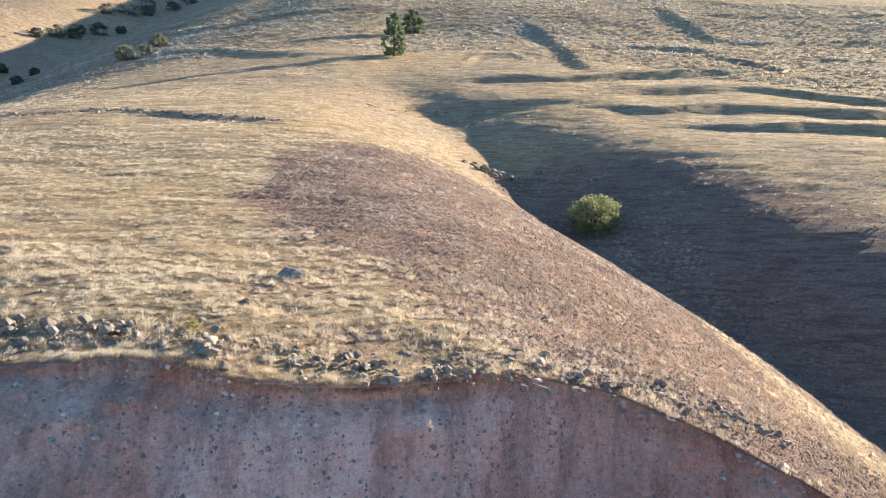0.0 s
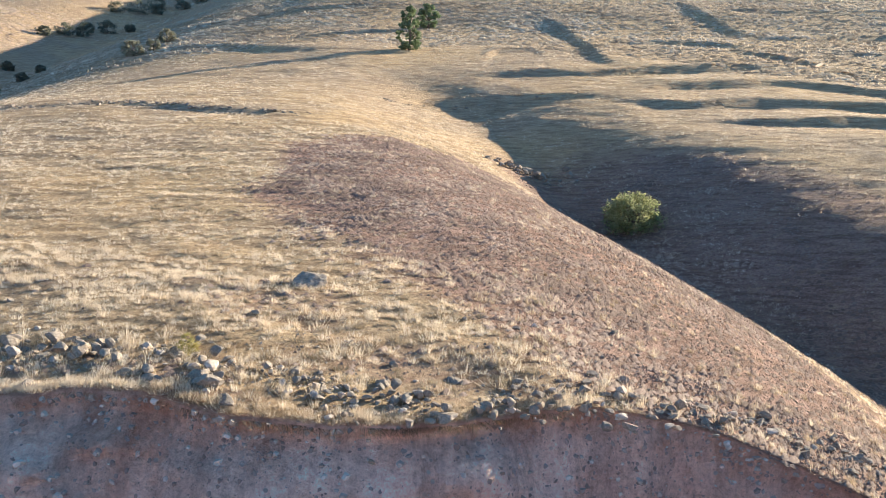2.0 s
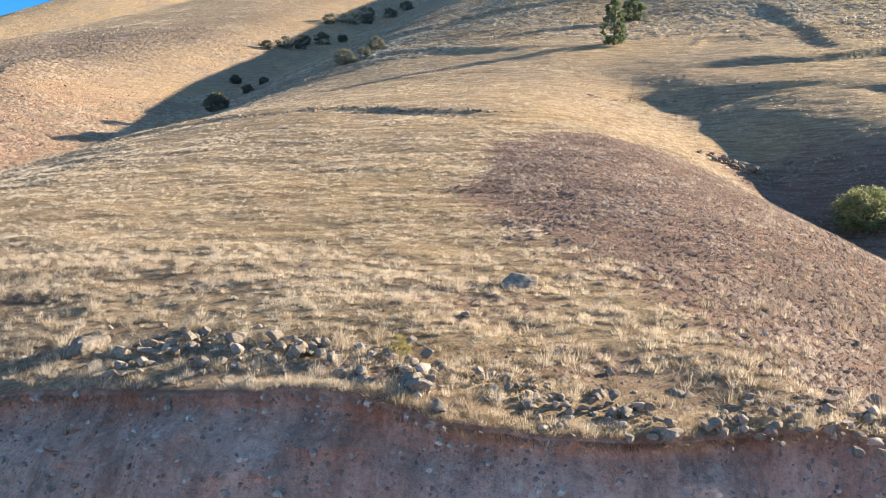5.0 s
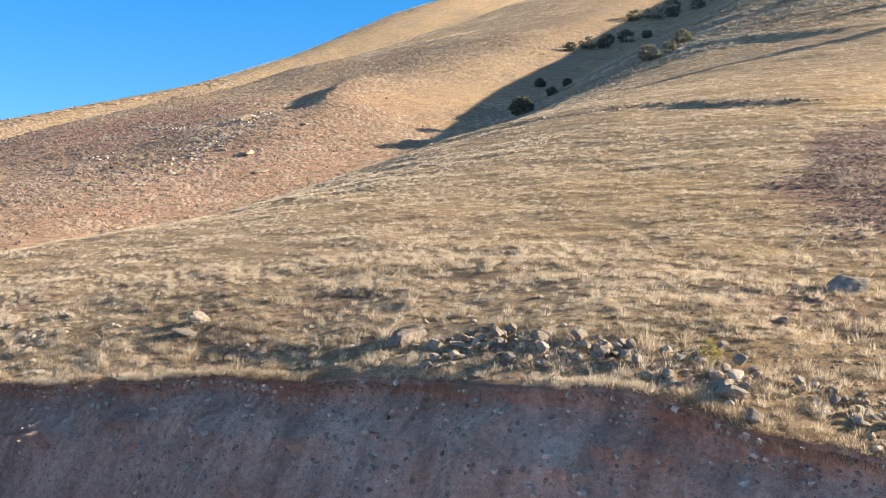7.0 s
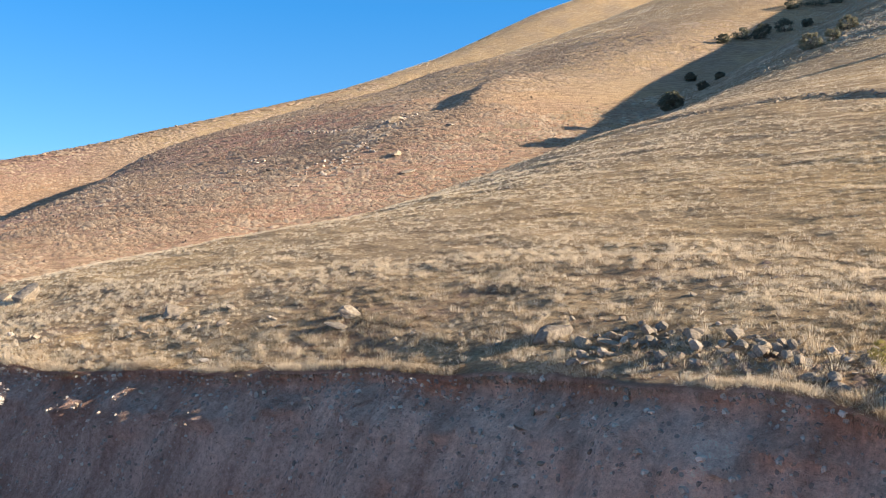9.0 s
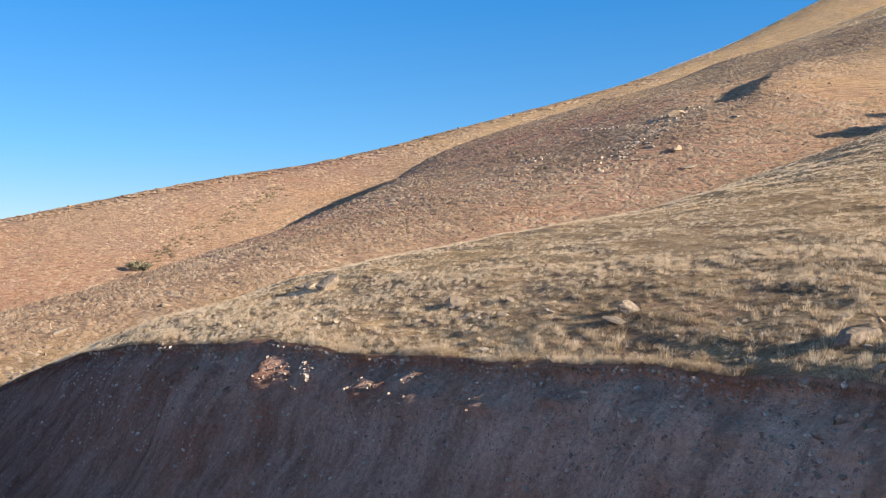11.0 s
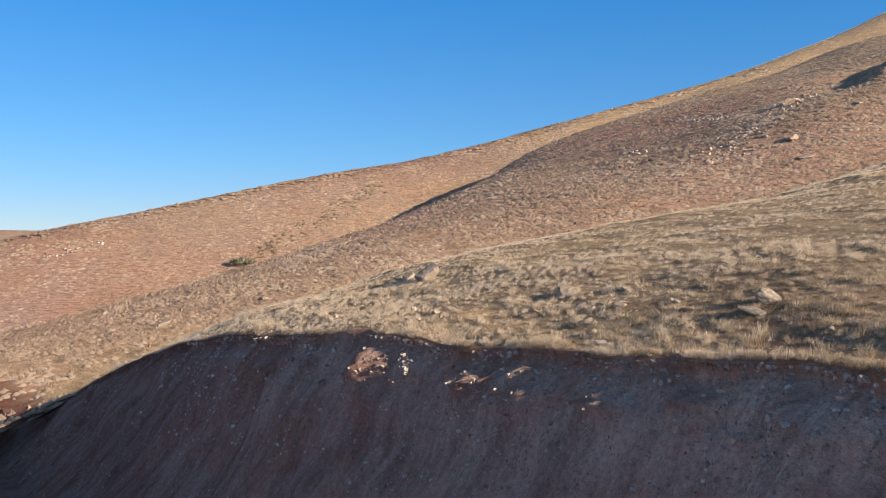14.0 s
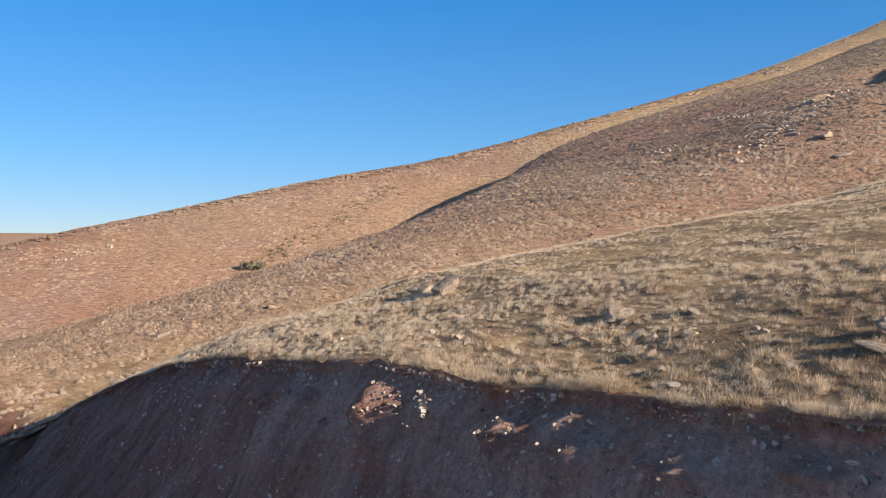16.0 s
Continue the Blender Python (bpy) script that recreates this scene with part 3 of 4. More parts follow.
tufts("straw_litter", x, y, 16, 0.4, 0.0, 0.010, tone_at(x, y, 64), STRAW, 210, "flattened straw litter between grass tufts", 0.0, 0, 0.16, 0.25)
# grey-green cushions among the straw, on the broad nose of the spur
x, y = scattered(11000, -60, 2, 1, 48, 106, 0.5, 5.0)
rim = np.abs(x + 3.0 - curve(y, [20, 24, 31, 39, 47, 55, 60, 66, 74], [3, 0, -4.5, -8.2, -10, -10.5, -7, -1, 5])) < 2.5 + 1.5 * grain(x, y, 3, 69)
keep = ((y < edge(x) + 8) & (grain(x, y, 8, 70) + 0.5 * grain(x, y, 2, 71) > 0.1)) | rim
x, y = x[keep], y[keep]
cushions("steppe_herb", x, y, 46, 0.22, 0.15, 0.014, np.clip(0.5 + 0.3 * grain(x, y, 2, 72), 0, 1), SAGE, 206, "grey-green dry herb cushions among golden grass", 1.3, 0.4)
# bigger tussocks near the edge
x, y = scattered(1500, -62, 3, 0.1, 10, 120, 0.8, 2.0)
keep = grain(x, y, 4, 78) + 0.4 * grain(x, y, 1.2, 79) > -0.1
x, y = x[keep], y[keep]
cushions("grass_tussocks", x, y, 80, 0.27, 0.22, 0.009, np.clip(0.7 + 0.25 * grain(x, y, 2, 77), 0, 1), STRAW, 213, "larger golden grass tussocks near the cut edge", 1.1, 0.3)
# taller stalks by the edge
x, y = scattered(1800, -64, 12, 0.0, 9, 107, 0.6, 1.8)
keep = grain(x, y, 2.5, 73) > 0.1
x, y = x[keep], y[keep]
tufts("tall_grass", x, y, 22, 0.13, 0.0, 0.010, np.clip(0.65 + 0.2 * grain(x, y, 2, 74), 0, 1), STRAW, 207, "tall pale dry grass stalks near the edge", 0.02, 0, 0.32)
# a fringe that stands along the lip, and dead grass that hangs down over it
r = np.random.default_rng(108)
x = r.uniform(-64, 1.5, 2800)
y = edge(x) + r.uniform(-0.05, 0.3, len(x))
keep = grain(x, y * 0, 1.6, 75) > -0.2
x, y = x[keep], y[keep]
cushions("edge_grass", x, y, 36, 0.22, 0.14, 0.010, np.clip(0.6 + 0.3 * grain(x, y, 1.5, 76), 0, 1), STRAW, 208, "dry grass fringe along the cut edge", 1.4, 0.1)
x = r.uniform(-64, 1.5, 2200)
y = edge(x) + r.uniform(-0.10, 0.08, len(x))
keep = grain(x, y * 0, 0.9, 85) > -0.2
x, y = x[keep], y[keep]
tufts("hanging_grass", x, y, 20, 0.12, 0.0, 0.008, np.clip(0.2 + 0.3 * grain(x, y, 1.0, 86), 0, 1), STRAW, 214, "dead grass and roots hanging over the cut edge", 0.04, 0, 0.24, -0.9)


def stone_material(name, dark, mid, light, scale=6.0):
    m, n, l, b = material(name, 0.88)
    info, pos = n.new("ShaderNodeObjectInfo"), stretched(n, l, 1, 1, 1)
    base = ramp(n, l, noise_tex(n, l, scale, 8, pos, 0.7), [(0.3, dark), (0.5, mid), (0.7, light)])
    vary = ramp(n, l, info.outputs["Random"], [(0.0, (0.72, 0.70, 0.70)), (0.5, (0.95, 0.93, 0.92)), (0.8, (1.02, 0.96, 0.90)), (1.0, (1.08, 0.99, 0.92))])
    lichen = ramp(n, l, noise_tex(n, l, scale * 0.6, 5, pos), [(0.58, (1, 1, 1)), (0.66, (0.82, 0.80, 0.68))])
    l.new(mixed(n, l, 1.0, mixed(n, l, 1.0, base, vary, "MULTIPLY"), lichen, "MULTIPLY"), b.inputs["Base Color"])
    bump(n, l, b, noise_tex(n, l, scale * 1.5, 10, pos, 0.75), 0.5, 0.035)
    return m


STONE = stone_material("grey_fieldstone", (0.16, 0.14, 0.122), (0.31, 0.275, 0.24), (0.50, 0.45, 0.395), 9.0)
PALE = stone_material("pale_limestone", (0.34, 0.29, 0.26), (0.50, 0.45, 0.41), (0.66, 0.61, 0.56))


def rock_mesh(name, seed, mat, detail=2, square=0.5, flat=0.75):
    """A weathered, angular stone about one metre across, its base at z = 0."""
    r = random.Random(seed)
    bm = bmesh.new()
    bmesh.ops.create_icosphere(bm, subdivisions=detail, radius=0.5)
    planes = [(Vector((r.gauss(0, 1), r.gauss(0, 1), r.gauss(0, 0.9))).normalized(), r.uniform(0.20, 0.40)) for _ in range(13)]
    off = Vector((seed * 3.1, seed * 1.7, 0))
    for v in bm.verts:
        for nrm, d in planes:
            over = v.co.dot(nrm) - d
            if over > 0:
                v.co -= nrm * over * (0.75 + 0.25 * square)
        v.co *= 1.18 * (1 + 0.10 * noise.noise(v.co * 4.0 + off) + 0.06 * noise.noise(v.co * 9.0 + off) + 0.02 * noise.noise(v.co * 21.0 + off))
        v.co.z *= flat
    low = min(v.co.z for v in bm.verts)
    for v in bm.verts:
        v.co.z -= low
    me = bpy.data.meshes.new(name)
    bm.to_mesh(me)
    bm.free()
    me.materials.append(mat)
    return me


STONES = [rock_mesh("stone", 10 + k, STONE, 2, 0.9, 0.62 + 0.06 * (k % 5)) for k in range(12)]
PALES = [rock_mesh("stone", 40 + k, PALE, 2, 0.4, 0.7) for k in range(5)]
SMALL = [rock_mesh("stone", 110 + k, STONE, 1, 0.9, 0.7) for k in range(8)]
BOULDERS = [rock_mesh("boulder", 70 + k, STONE, 4, 0.4, 0.62) for k in range(6)]


def lay(name, me, x, y, size, r, sink=0.25, lift=0.0, parent=None, z=None, squash=None):
    """A stone of that size on the hillside, turned at random and partly sunk."""
    ob = new(name, me)
    s = squash or (r.uniform(0.75, 1.35), r.uniform(0.75, 1.2), r.uniform(0.7, 1.15))
    z = float(height(x, y)) if z is None else z
    ob.matrix_world = Matrix.LocRotScale((x, y, z - sink * size * s[2] * 0.7 + lift), Euler((r.uniform(-0.35, 0.35), r.uniform(-0.35, 0.35), r.uniform(0, 6.28))), Vector(s) * size)
    if parent:
        ob.parent = parent
        ob.matrix_parent_inverse = parent.matrix_world.inverted()
    return ob


def stone_row(label, pts, count, small, big, spread, layers, seed):
    """A tumbled drystone row along a line: an empty at its middle with its stones."""
    r = random.Random(seed)
    mx, my = sum(p[0] for p in pts) / len(pts), sum(p[1] for p in pts) / len(pts)
    root = new("stone_row")
    root.matrix_world = Matrix.Translation((mx, my, float(height(mx, my))))
    bpy.context.view_layer.update()
    tagged(root, label, "stone wall")
    lens = [math.dist(a, b) for a, b in zip(pts, pts[1:])]
    for k in range(count):
        d = r.uniform(0, sum(lens))
        for (a, b), ln in zip(zip(pts, pts[1:]), lens):
            if d <= ln:
                break
            d -= ln
        f = min(1, d / ln)
        x, y = a[0] + (b[0] - a[0]) * f, a[1] + (b[1] - a[1]) * f
        across = r.gauss(0, spread)
        size = small + (big - small) * r.random() ** 2
        up = max(0.0, r.randint(0, layers) * 0.55 * size * (1 - abs(across) / (2.5 * spread)))
        lay("stone", r.choice(PALES if x < -90 and r.random() < 0.6 else SMALL if y > 60 else STONES if r.random() < 0.88 else PALES), x + 0.7 * r.gauss(0, spread), y + across, size, r, 0.42, up, root)
    return root


stone_row("tumbled heap of grey fieldstones above the cut", [(-12.6, 22.6), (-11.2, 22.5), (-9.8, 22.2), (-8.4, 22.1), (-7.4, 22.2), (-6.4, 21.9)], 180, 0.09, 0.42, 0.46, 1, 1)
stone_row("small heap of lichen-grey stones in dry grass", [(-5.75, 20.95), (-5.4, 21.7)], 46, 0.10, 0.36, 0.24, 2, 2)
stone_row("low row of small grey stones in the grass", [(-4.7, 21.6), (-3.6, 21.5), (-3.1, 21.1), (-2.85, 20.7)], 110, 0.07, 0.24, 0.30, 1, 3)
stone_row("small heap of grey stones in the grass", [(-2.4, 21.6), (-1.9, 21.2), (-1.3, 21.3)], 64, 0.09, 0.32, 0.24, 2, 4)
stone_row("tumbled drystone row at the edge of the slope", [(-0.7, 21.7), (0.5, 22.1), (2.1, 22.75), (3.3, 23.1), (4.5, 23.5), (6.2, 23.9), (8.0, 24.3), (9.5, 24.2)], 330, 0.07, 0.31, 0.42, 1, 5)
stone_row("ruined drystone terrace wall in dry grass", [(-38, 73.2), (-32, 73.7), (-27, 73.8), (-22, 69.9), (-16, 67.7), (-11.5, 67.0)], 170, 0.2, 0.55, 0.5, 0, 6)
stone_row("grey rubble along an old terrace edge", [(-8, 91.5), (-4, 97), (7, 96.4), (12, 96.2)], 50, 0.2, 0.55, 0.5, 0, 7)
stone_row("rubble pile of grey stones in the gully", [(2.5, 76), (5.5, 75), (8.5, 74.5)], 60, 0.3, 0.9, 0.8, 1, 8)
stone_row("pale scree of loose rocks on the reddish hill", [(-101, 82.5), (-100.5, 88), (-104.7, 95), (-108.5, 103.3), (-112, 112), (-116, 120)], 270, 0.25, 1.05, 3.0, 0, 9)
stone_row("scattered rubble on the reddish hill", [(-132, 94), (-122, 89), (-114, 86), (-103, 86)], 60, 0.3, 1.0, 2.2, 0, 10)
stone_row("low line of stones along an old bank on the hill", [(-154, 120), (-140, 115), (-124, 109.5)], 60, 0.35, 1.0, 0.8, 0, 11)
stone_row("stony streak down the far ridge", [(-262, 12), (-261, 4), (-258, -4)], 70, 0.4, 1.2, 2.5, 0, 12)


def boulder(x, y, size, squash, k, label, seed, sink=0.25):
    return tagged(lay("boulder", BOULDERS[k], x, y, size, random.Random(seed), sink, squash=squash), label, "boulder")


boulder(-4.85, 27.75, 0.85, (1.1, 0.9, 0.85), 0, "grey weathered boulder alone in dry grass", 21)
boulder(-14.1, 22.9, 1.0, (1.15, 0.9, 1.05), 1, "large reddish-grey boulder at the end of the stone heap", 22)
boulder(-13.0, 22.5, 0.5, (1.1, 0.9, 0.8), 2, "pale grey stone beside the large boulder", 23)
boulder(-12.2, 22.35, 0.55, (1.2, 0.9, 0.75), 5, "grey stone at the start of the heap", 36)
boulder(-22.1, 23.25, 0.72, (1.1, 0.9, 0.9), 3, "brownish boulder half sunk in dry grass", 24)
boulder(-21.9, 22.5, 0.62, (1.3, 0.9, 0.6), 0, "pale flat stone below the brownish boulder", 37)
boulder(-23.9, 21.9, 0.40, (1.2, 0.9, 0.8), 4, "small pale boulder in dry grass", 38)
boulder(-30.3, 21.85, 0.85, (1.2, 1.0, 0.85), 4, "rough dark grey boulder half hidden by grass", 25)
boulder(-29.6, 21.6, 0.36, (1.2, 0.9, 0.7), 1, "small pale stone beside the rough boulder", 39)
boulder(-28.1, 22.75, 0.42, (1.2, 0.9, 0.8), 2, "small grey boulder in dry grass", 40)
boulder(-26.5, 21.5, 0.38, (1.1, 0.9, 0.9), 3, "small grey boulder in dry grass", 41)
boulder(-28.2, 21.1, 0.40, (1.3, 0.9, 0.7), 5, "small pale boulder in dry grass", 42)
boulder(-29.45, 20.1, 0.45, (1.2, 0.9, 0.7), 0, "small pale boulder in dry grass", 43)
boulder(-44.2, 22.2, 1.2, (1.05, 1.0, 1.25), 5, "rounded grey boulder on the spur", 26, 0.15)
boulder(-46.6, 21.95, 0.95, (1.2, 0.9, 0.85), 2, "dark low rock beside the rounded boulder", 27)
boulder(-48.4, 22.05, 0.7, (1.1, 0.9, 0.8), 1, "dark low rock beside the rounded boulder", 28)
boulder(-1.17, 21.0, 0.46, (1.2, 0.9, 0.95), 4, "large grey stone at the end of the heap", 29)
boulder(-5.6, 20.75, 0.55, (1.0, 0.8, 1.0), 0, "large lichen-grey stone in the small heap", 30)
boulder(-5.15, 20.25, 0.45, (1.3, 0.9, 0.7), 3, "pale angular stone near the cut edge", 44)
boulder(-89.3, 13.2, 1.3, (1.6, 1.0, 0.6), 3, "pale flat rock on the far grassy slope", 31)
boulder(-90.6, 22.9, 1.1, (1.2, 1.0, 0.7), 1, "small rock on the far grassy slope", 45)
boulder(-113.6, 113.2, 3.0, (1.5, 0.9, 0.75), 2, "big pale rock on the reddish hill", 32)
boulder(-97.5, 109.7, 1.6, (1.2, 0.9, 0.7), 1, "grey rock on the reddish hill", 33)
boulder(-95.4, 95.3, 2.0, (1.3, 0.9, 0.8), 3, "dark angular rock on the reddish hill", 34)
boulder(-88.8, 91.5, 1.6, (1.6, 0.8, 0.5), 0, "pale flat rock on the reddish hill", 35)
boulder(-113.8, 86.0, 1.7, (1.5, 0.9, 0.6), 5, "grey rock among scattered rubble", 46)
r = random.Random(77)
for k in range(290):
    x = r.uniform(-62, 9)
    y = float(edge(np.array(x))) + 0.15 + abs(r.gauss(0, 2.6))
    tagged(lay("stone", r.choice(STONES if r.random() < 0.7 else PALES), x, y, 0.07 + 0.28 * r.random() ** 2.5, r, 0.3), "loose grey stone lying in dry grass", "stone", "loose stones above the cut")

for k in range(26):
    x, y = -285 + r.gauss(0, 1.2), r.uniform(10, 300)
    tagged(lay("stone", r.choice(SMALL), x, y, 0.5 + 1.1 * r.random() ** 2, r, 0.2), "weathered rock on the crest of the far ridge", "stone", "rocks on the ridge")

# clods and gravel on the bare soil
def clods(name, n, box, size, seed, label):
    r = np.random.default_rng(seed)
    x, y = r.uniform(box[0], box[1], n), r.uniform(box[2], box[3], n)
    keep = (r.random(n) < soil_share(x, y) * 0.9 + 0.04) & (y > edge(x) + 0.06)
    x, y = x[keep], y[keep]
    s = size * r.uniform(0.4, 1.6, len(x)) ** 1.5
    a = r.uniform(0, 6.28, len(x))
    corner = lambda k, rad: np.stack([x + rad * s * np.cos(a + k), y + rad * s * np.sin(a + k) * 0.8], -1)
    z = height(x, y)
    base = [np.concatenate([corner(2.09 * k, 1.0), (z - 0.25 * s)[:, None]], -1) for k in range(3)]
    top = np.concatenate([corner(0.9, 0.25), (z + s * r.uniform(0.5, 1.0, len(x)))[:, None]], -1)
    tri = np.stack([np.stack([base[k], base[(k + 1) % 3], top], -2) for k in range(3)], 1).reshape(-1, 3, 3)
    return tagged(triangles(name, tri, np.repeat(r.random(len(x)), 3), CLOD), label, "soil", kind="stuff")


CLOD = grass_material("mauve_clods", [(0.0, (0.17, 0.12, 0.10)), (0.5, (0.27, 0.195, 0.16)), (1.0, (0.40, 0.31, 0.255))], 0.0)
clods("soil_clods", 50000, (-12, 18, 22, 70), 0.03, 301, "mauve clods and gravel on bare soil")
clods("soil_clods", 14000, (0.5, 14, 20.5, 26), 0.028, 304, "pinkish stony rubble along the bare edge of the cut")
clods("soil_clods", 26000, (4, 60, 40, 95), 0.06, 302, "mauve clods on the shaded gully slope")
clods("soil_clods", 16000, (-300, -75, -20, 170), 0.17, 303, "reddish clods on the far hillside")

# gravel between the tufts above the cut
r = np.random.default_rng(320)
x = r.uniform(-62, 9, 14000)
y = edge(x) + np.abs(r.normal(0, 3.2, len(x))) + 0.05
z, s, a = height(x, y), 0.015 + 0.055 * r.random(len(x)) ** 3, r.uniform(0, 6.28, len(x))
base = [np.stack([x + s * np.cos(a + 2.09 * k), y + s * np.sin(a + 2.09 * k), z - 0.3 * s], -1) for k in range(3)]
top = np.stack([x + 0.3 * s, y, z + s * r.uniform(0.3, 0.6, len(x))], -1)
tri = np.stack([np.stack([base[k], base[(k + 1) % 3], top], -2) for k in range(3)], 1).reshape(-1, 3, 3)
GRIT = grass_material("grey_gravel", [(0.0, (0.15, 0.135, 0.125)), (0.5, (0.27, 0.235, 0.20)), (1.0, (0.42, 0.38, 0.33))], 0.0)
tagged(triangles("gravel", tri, np.repeat(r.random(len(x)), 3), GRIT), "grey gravel between grass tufts above the cut", "gravel", kind="stuff")

# crumbs and small stones all over the face of the cut
CRUMB = grass_material("cut_rubble", [(0.0, (0.26, 0.19, 0.165)), (0.4, (0.33, 0.25, 0.225)), (0.75, (0.42, 0.345, 0.32)), (1.0, (0.56, 0.49, 0.46))], 0.0, 0.5)
r = np.random.default_rng(310)
n = 30000
x, u = r.uniform(-62, 10, n), 0.03 + 0.97 * r.random(n) ** 1.3
some = rough(x, u * 6, 1.2, 80, 3) + r.normal(0, 0.5, n) > -0.1
x, u = x[some], u[some]
n = len(x)
px, py, pz = bank_place(x, u)
s = (0.014 + 0.065 * r.random(n) ** 3)[:, None]
ang = r.uniform(0, 6.28, (n, 1)) + np.arange(6) * 1.047 + r.uniform(-0.25, 0.25, (n, 6))
long = r.uniform(0.65, 1.3, (n, 1))
rim = s * r.uniform(0.5, 1.35, (n, 6))
ring = np.stack([px[:, None] + rim * np.cos(ang) * long, py[:, None] + 0.3 * s + 0.25 * rim * np.sin(ang), pz[:, None] + EYE + rim * np.sin(ang)], -1)
top = np.stack([px[:, None] + 0.2 * s, py[:, None] - s * r.uniform(0.35, 0.7, (n, 1)), pz[:, None] + EYE + 0.15 * s], -1)
k = np.arange(6)
faces = (np.arange(n)[:, None, None] * 7 + np.stack([np.zeros(6, int), 1 + (k + 1) % 6, 1 + k], -1)).reshape(-1, 3)
tagged(mesh_of("cut_rubble", np.concatenate([top, ring], 1).reshape(-1, 3), faces, np.repeat(np.clip(r.normal(0.42, 0.22, n), 0, 1), 7), CRUMB), "crumbling earth and small stones on the cut face", "rubble", kind="stuff")

# small pale and dark stones, most of them in the top of the face
r = np.random.default_rng(311)
n = 5200
x, u = r.uniform(-50, 9, n), 0.02 + 0.55 * r.random(n) ** 2.2
some = grain(x, u * 8, 1.4, 82) + r.normal(0, 0.5, n) > 0.0
x, u = x[some], u[some]
n = len(x)
px, py, pz = bank_place(x, u)
s = (0.025 + 0.06 * r.random(n) ** 2)[:, None]
ang = r.uniform(0, 6.28, (n, 1)) + np.arange(5) * 1.257 + r.uniform(-0.4, 0.4, (n, 5))
rim = s * r.uniform(0.6, 1.3, (n, 5))
back = np.stack([px[:, None] + rim * np.cos(ang) * 1.2, py[:, None] + 0.5 * s + 0 * rim, pz[:, None] + EYE + rim * np.sin(ang)], -1)
front = np.stack([px[:, None] + 0.6 * rim * np.cos(ang + 0.3) * 1.2, py[:, None] - s * r.uniform(0.5, 1.0, (n, 5)), pz[:, None] + EYE + 0.1 * s + 0.6 * rim * np.sin(ang + 0.3)], -1)
k = np.arange(5)
one = np.concatenate([np.stack([k, 5 + k, 5 + (k + 1) % 5], -1), np.stack([k, 5 + (k + 1) % 5, (k + 1) % 5], -1), np.array([[5, 7, 6], [5, 8, 7], [5, 9, 8]])])
faces = (np.arange(n)[:, None, None] * 10 + one).reshape(-1, 3)
PEBBLE = grass_material("bank_pebbles", [(0.0, (0.25, 0.20, 0.18)), (0.4, (0.38, 0.325, 0.295)), (0.75, (0.52, 0.47, 0.435)), (1.0, (0.70, 0.65, 0.60))], 0.0, 0.3)
tagged(mesh_of("bank_pebbles", np.concatenate([back, front], 1).reshape(-1, 3), faces, np.repeat(np.clip(r.normal(0.5, 0.28, n), 0, 1), 10), PEBBLE, False), "small pale and dark stones in the cut face", "rubble", kind="stuff")

# stones set in the face of the cut
r = random.Random(88)
for k in range(150):
    x, u = r.uniform(-58, 7), 0.04 + 0.9 * r.random() ** 1.5
    px, py, pz = (float(v) for v in bank_place(np.array(x), np.array(u)))
    size = 0.06 + 0.14 * r.random() ** 2.5
    ob = lay("stone", r.choice(PALES if r.random() < 0.5 else STONES), px, py + 0.15 * size, size, r, 0.5, 0.0, ground, pz + EYE)

# long pale stones that stand well out of the upper face and catch the low sun
for k in range(140):
    x = -46 + 38 * r.random()
    u = 0.035 + 0.20 * r.random() ** 1.3
    px, py, pz = (float(v) for v in bank_place(np.array(x), np.array(u)))
    size = 0.06 + 0.12 * r.random() ** 1.5
    lay("stone", r.choice(PALES if r.random() < 0.7 else STONES), px, py - 0.35 * size, size, r, 0.4, 0.0, ground, pz + EYE, (r.uniform(0.7, 1.1), r.uniform(1.3, 2.0), r.uniform(0.9, 1.8)))


# ---- trees and shrubs ----
def bark_material():
    m, n, l, b = material("grey_bark")
    pos = stretched(n, l, 6, 6, 1)
    l.new(ramp(n, l, noise_tex(n, l, 5, 6, pos), [(0.35, (0.07, 0.055, 0.045)), (0.65, (0.19, 0.155, 0.125))]), b.inputs["Base Color"])
    bump(n, l, b, noise_tex(n, l, 9, 6, pos), 0.7, 0.04)
    return m


BARK = bark_material()
LEAF = grass_material("fresh_green_leaves", [(0.0, (0.13, 0.16, 0.065)), (0.5, (0.28, 0.30, 0.155)), (1.0, (0.43, 0.435, 0.25))], 0.5)
NEEDLE = grass_material("dark_green_foliage", [(0.0, (0.09, 0.125, 0.065)), (0.5, (0.17, 0.22, 0.12)), (1.0, (0.26, 0.315, 0.18))], 0.4)
GREY = grass_material("grey_green_foliage", [(0.0, (0.14, 0.14, 0.10)), (0.5, (0.26, 0.255, 0.19)), (1.0, (0.40, 0.385, 0.30))], 0.3)
DARK = grass_material("dark_shrub_foliage", [(0.0, (0.08, 0.086, 0.07)), (0.5, (0.15, 0.16, 0.125)), (1.0, (0.24, 0.245, 0.19))], 0.3)


def limb(bm, a, b, ra, rb):
    """A tapered, six-sided branch from a to b."""
    a, b = Vector(a), Vector(b)
    q = (b - a).to_track_quat("Z", "Y")
    rings = [[bm.verts.new(p + q @ Vector((rad * math.cos(k * 1.047), rad * math.sin(k * 1.047), 0))) for k in range(6)] for p, rad in ((a, ra), (b, rb))]
    for k in range(6):
        bm.faces.new((rings[0][k], rings[0][(k + 1) % 6], rings[1][(k + 1) % 6], rings[1][k]))


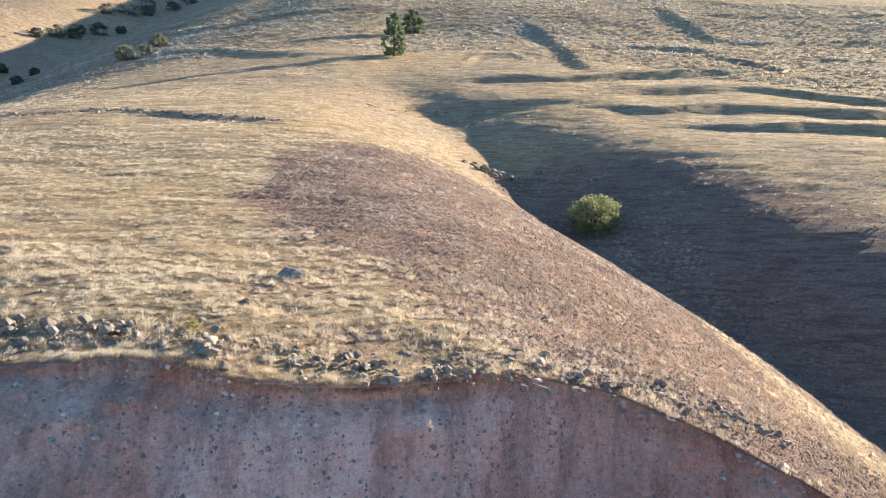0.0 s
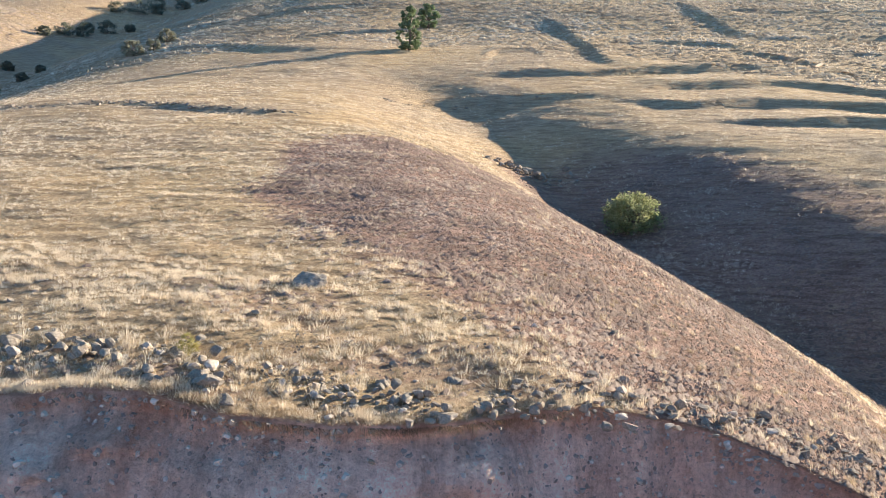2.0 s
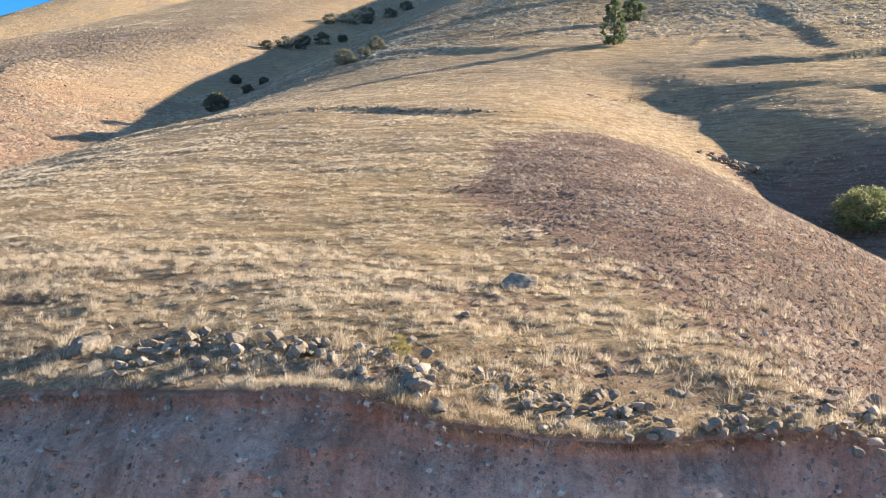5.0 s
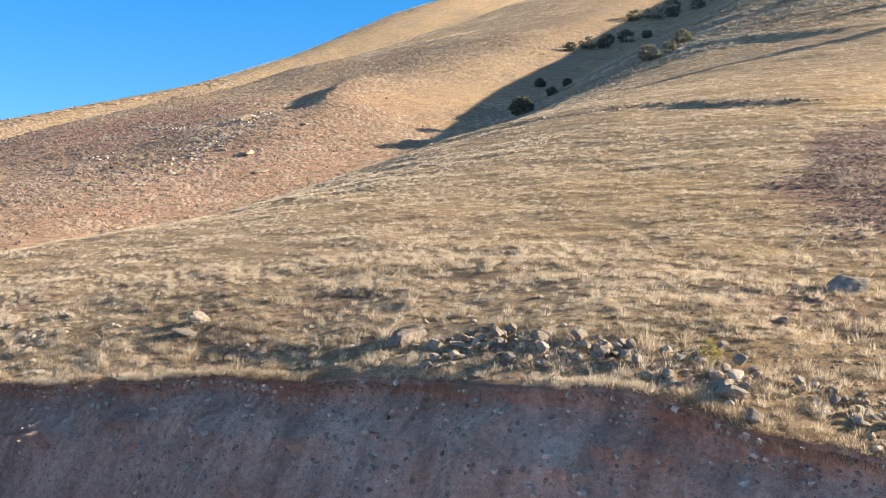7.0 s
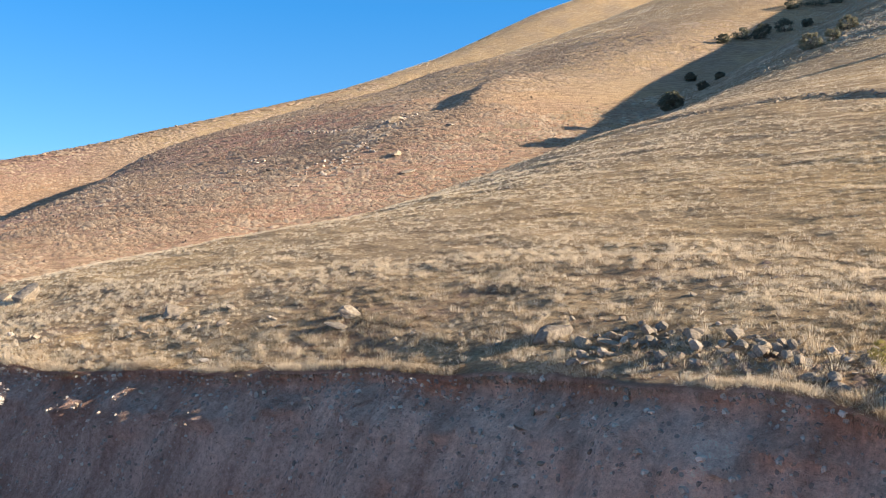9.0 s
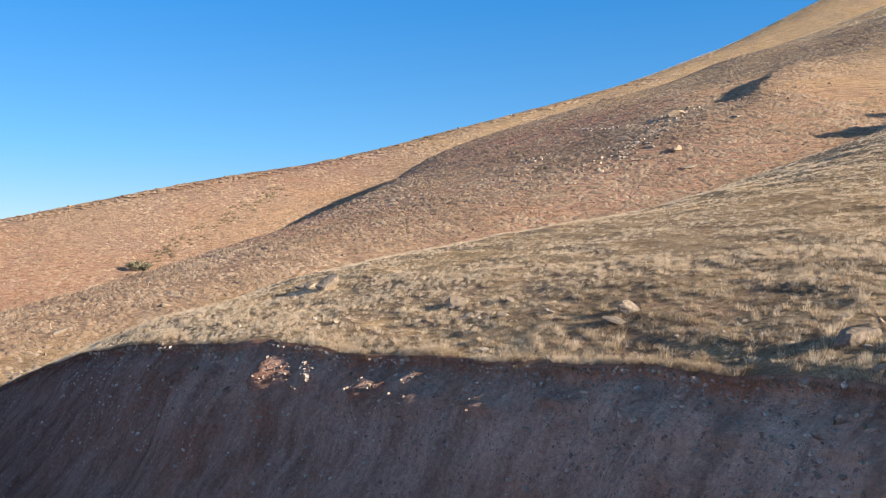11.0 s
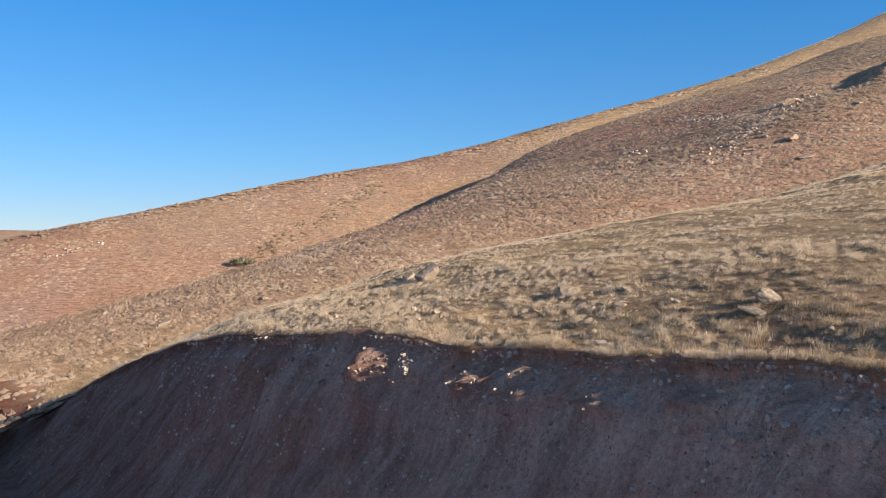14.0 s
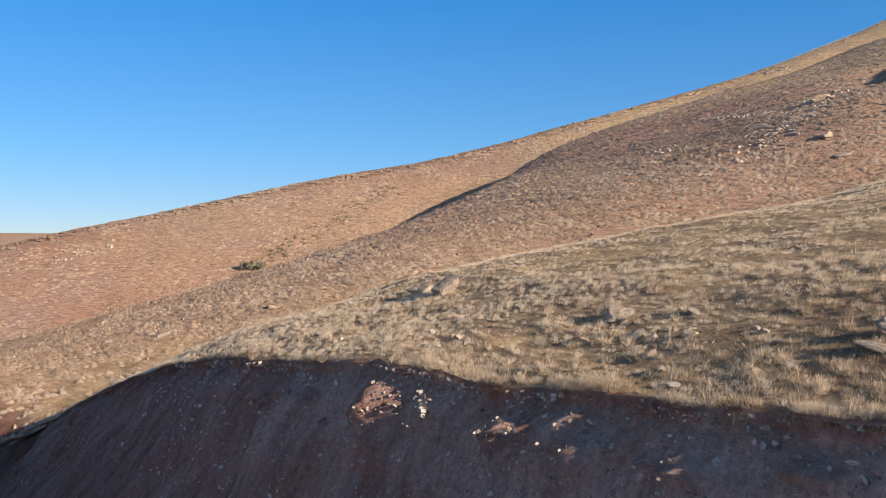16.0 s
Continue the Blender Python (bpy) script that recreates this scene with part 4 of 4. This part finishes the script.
def plant(name, x, y, tall, wide, mat, seed, label, category, trunk=0.2, clumps=60, leaves=60, leaf=0.12, cone=0.0, stem=0.12):
    """A tree or shrub: a trunk with limbs, and a crown of leaf clumps with gaps between them. cone: 0 round, 1 pointed."""
    r = random.Random(seed)
    rn = np.random.default_rng(seed)
    root = new(name)
    root.matrix_world = Matrix.Translation((x, y, float(height(x, y)) - 0.05))
    tagged(root, label, category)
    bm = bmesh.new()
    limb(bm, (0, 0, -0.2), (0.03 * tall, 0, tall * (0.45 + 0.45 * cone)), stem, stem * 0.35)
    tri, tone = [], []
    for k in range(clumps):
        f = r.random()
        z = tall * (trunk + (1 - trunk) * f)
        prof = (1 - f) ** 0.8 * cone + (1 - cone) * math.sqrt(max(0.05, 1 - (2 * f - 0.85) ** 2 / 1.35))
        a, d = r.uniform(0, 6.28), wide / 2 * prof * math.sqrt(r.uniform(0.25, 1)) * r.uniform(0.75, 1.12)
        c = Vector((d * math.cos(a), d * math.sin(a), z))
        if k % 3 == 0:
            limb(bm, (0, 0, max(0.05, z * 0.55)), c, stem * 0.35, stem * 0.1)
        rad = wide * r.uniform(0.09, 0.17) * (1 - 0.4 * cone)
        p = rn.normal(0, 1, (leaves, 3))
        p = p / np.linalg.norm(p, axis=1)[:, None] * rad * rn.uniform(0.35, 1, leaves)[:, None] * [1, 1, 0.75] + np.array(c)
        u, w = rn.normal(0, 1, (2, leaves, 3))
        u, w = (q / np.linalg.norm(q, axis=1)[:, None] * leaf * rn.uniform(0.5, 1.2, leaves)[:, None] for q in (u, w))
        tri += [np.stack([p - u, p + u, p + 1.4 * w], 1)]
        tone += [np.clip(0.45 + 0.3 * rn.normal(0, 0.5, leaves) + r.uniform(-0.2, 0.2), 0, 1)]
    me = bpy.data.meshes.new("trunk")
    bm.to_mesh(me)
    bm.free()
    me.materials.append(BARK)
    new("trunk", me).parent = root
    crown = triangles("crown", np.concatenate(tri), np.concatenate(tone), mat)
    crown.parent = root
    return root


plant("shrub_tree", 11.0, 63.4, 2.6, 4.2, LEAF, 5, "bright green round shrubby tree in the gully", "tree", 0.10, 130, 75, 0.085)
plant("conifer", -7.15, 125.0, 6.0, 3.6, NEEDLE, 6, "green pine on the ridge above the gully", "tree", 0.04, 62, 46, 0.2, 0.35, 0.2)
plant("conifer", -5.2, 148.5, 4.0, 3.8, NEEDLE, 7, "green pine behind another pine", "tree", 0.06, 52, 46, 0.22, 0.2, 0.2)
plant("bush", -48.4, 132.6, 2.3, 3.4, GREY, 8, "grey-green bush on the crest of the spur", "bush", 0.05, 50, 50, 0.14)
plant("bush", -46.0, 134.5, 1.8, 2.4, GREY, 9, "small grey-green bush beside a larger one", "bush", 0.05, 36, 50, 0.13)
plant("bush", -47.5, 145.0, 2.0, 3.0, GREY, 10, "grey-green bush on the crest of the spur", "bush", 0.05, 40, 50, 0.14)
plant("bush", -65.6, 124, 2.7, 3.8, DARK, 11, "dark bush in the shaded valley", "bush", 0.05, 70, 50, 0.2)
for k, (x, y, h, w) in enumerate([(-108, 231, 2.4, 4.0), (-106, 238, 3.4, 5.5), (-103, 243, 3.0, 5.0), (-105, 250, 2.6, 4.6), (-101, 255, 3.6, 5.6), (-97, 262, 2.2, 3.6),
                                  (-109, 282, 3.2, 5.5), (-105, 290, 4.2, 7.5), (-101, 297, 3.0, 6.0), (-104, 305, 4.0, 7.0), (-97, 311, 3.4, 6.0), (-95, 326, 3.2, 6.0), (-94.6, 186, 1.8, 3.0), (-76, 155, 1.4, 2.2), (-80, 170, 1.3, 2.2)]):
    plant("bush", x, y, h, w, DARK, 12 + k, "dark green bush in the shaded valley", "bush", 0.03, 46, 40, 0.2)
# grey scrub along the bottom of the far ravine
r = np.random.default_rng(140)
f = r.uniform(0, 1, 120)
x, y = -231 - 30 * f + r.normal(0, 2.4, 120), 44 + 46 * f + r.normal(0, 2.4, 120)
tufts("scrub", x, y, 16, 0.5, 0.35, 0.12, np.clip(0.15 + 0.2 * grain(x, y, 3, 87), 0, 1), SAGE, 215, "grey scrub along the far ravine", 0.05, 2, 0.5)
plant("bush", -231, 44, 1.6, 6.5, GREY, 30, "low green shrub on the far valley floor", "bush", 0.03, 40, 40, 0.25)
plant("yellow_bush", -6.45, 22.3, 0.45, 0.55, grass_material("yellow_green_herb", [(0.0, (0.26, 0.23, 0.09)), (0.5, (0.38, 0.33, 0.13)), (1.0, (0.52, 0.45, 0.20))]), 31, "yellow-green herb beside the stone heap", "plant", 0.05, 40, 40, 0.022, 0.0, 0.012)
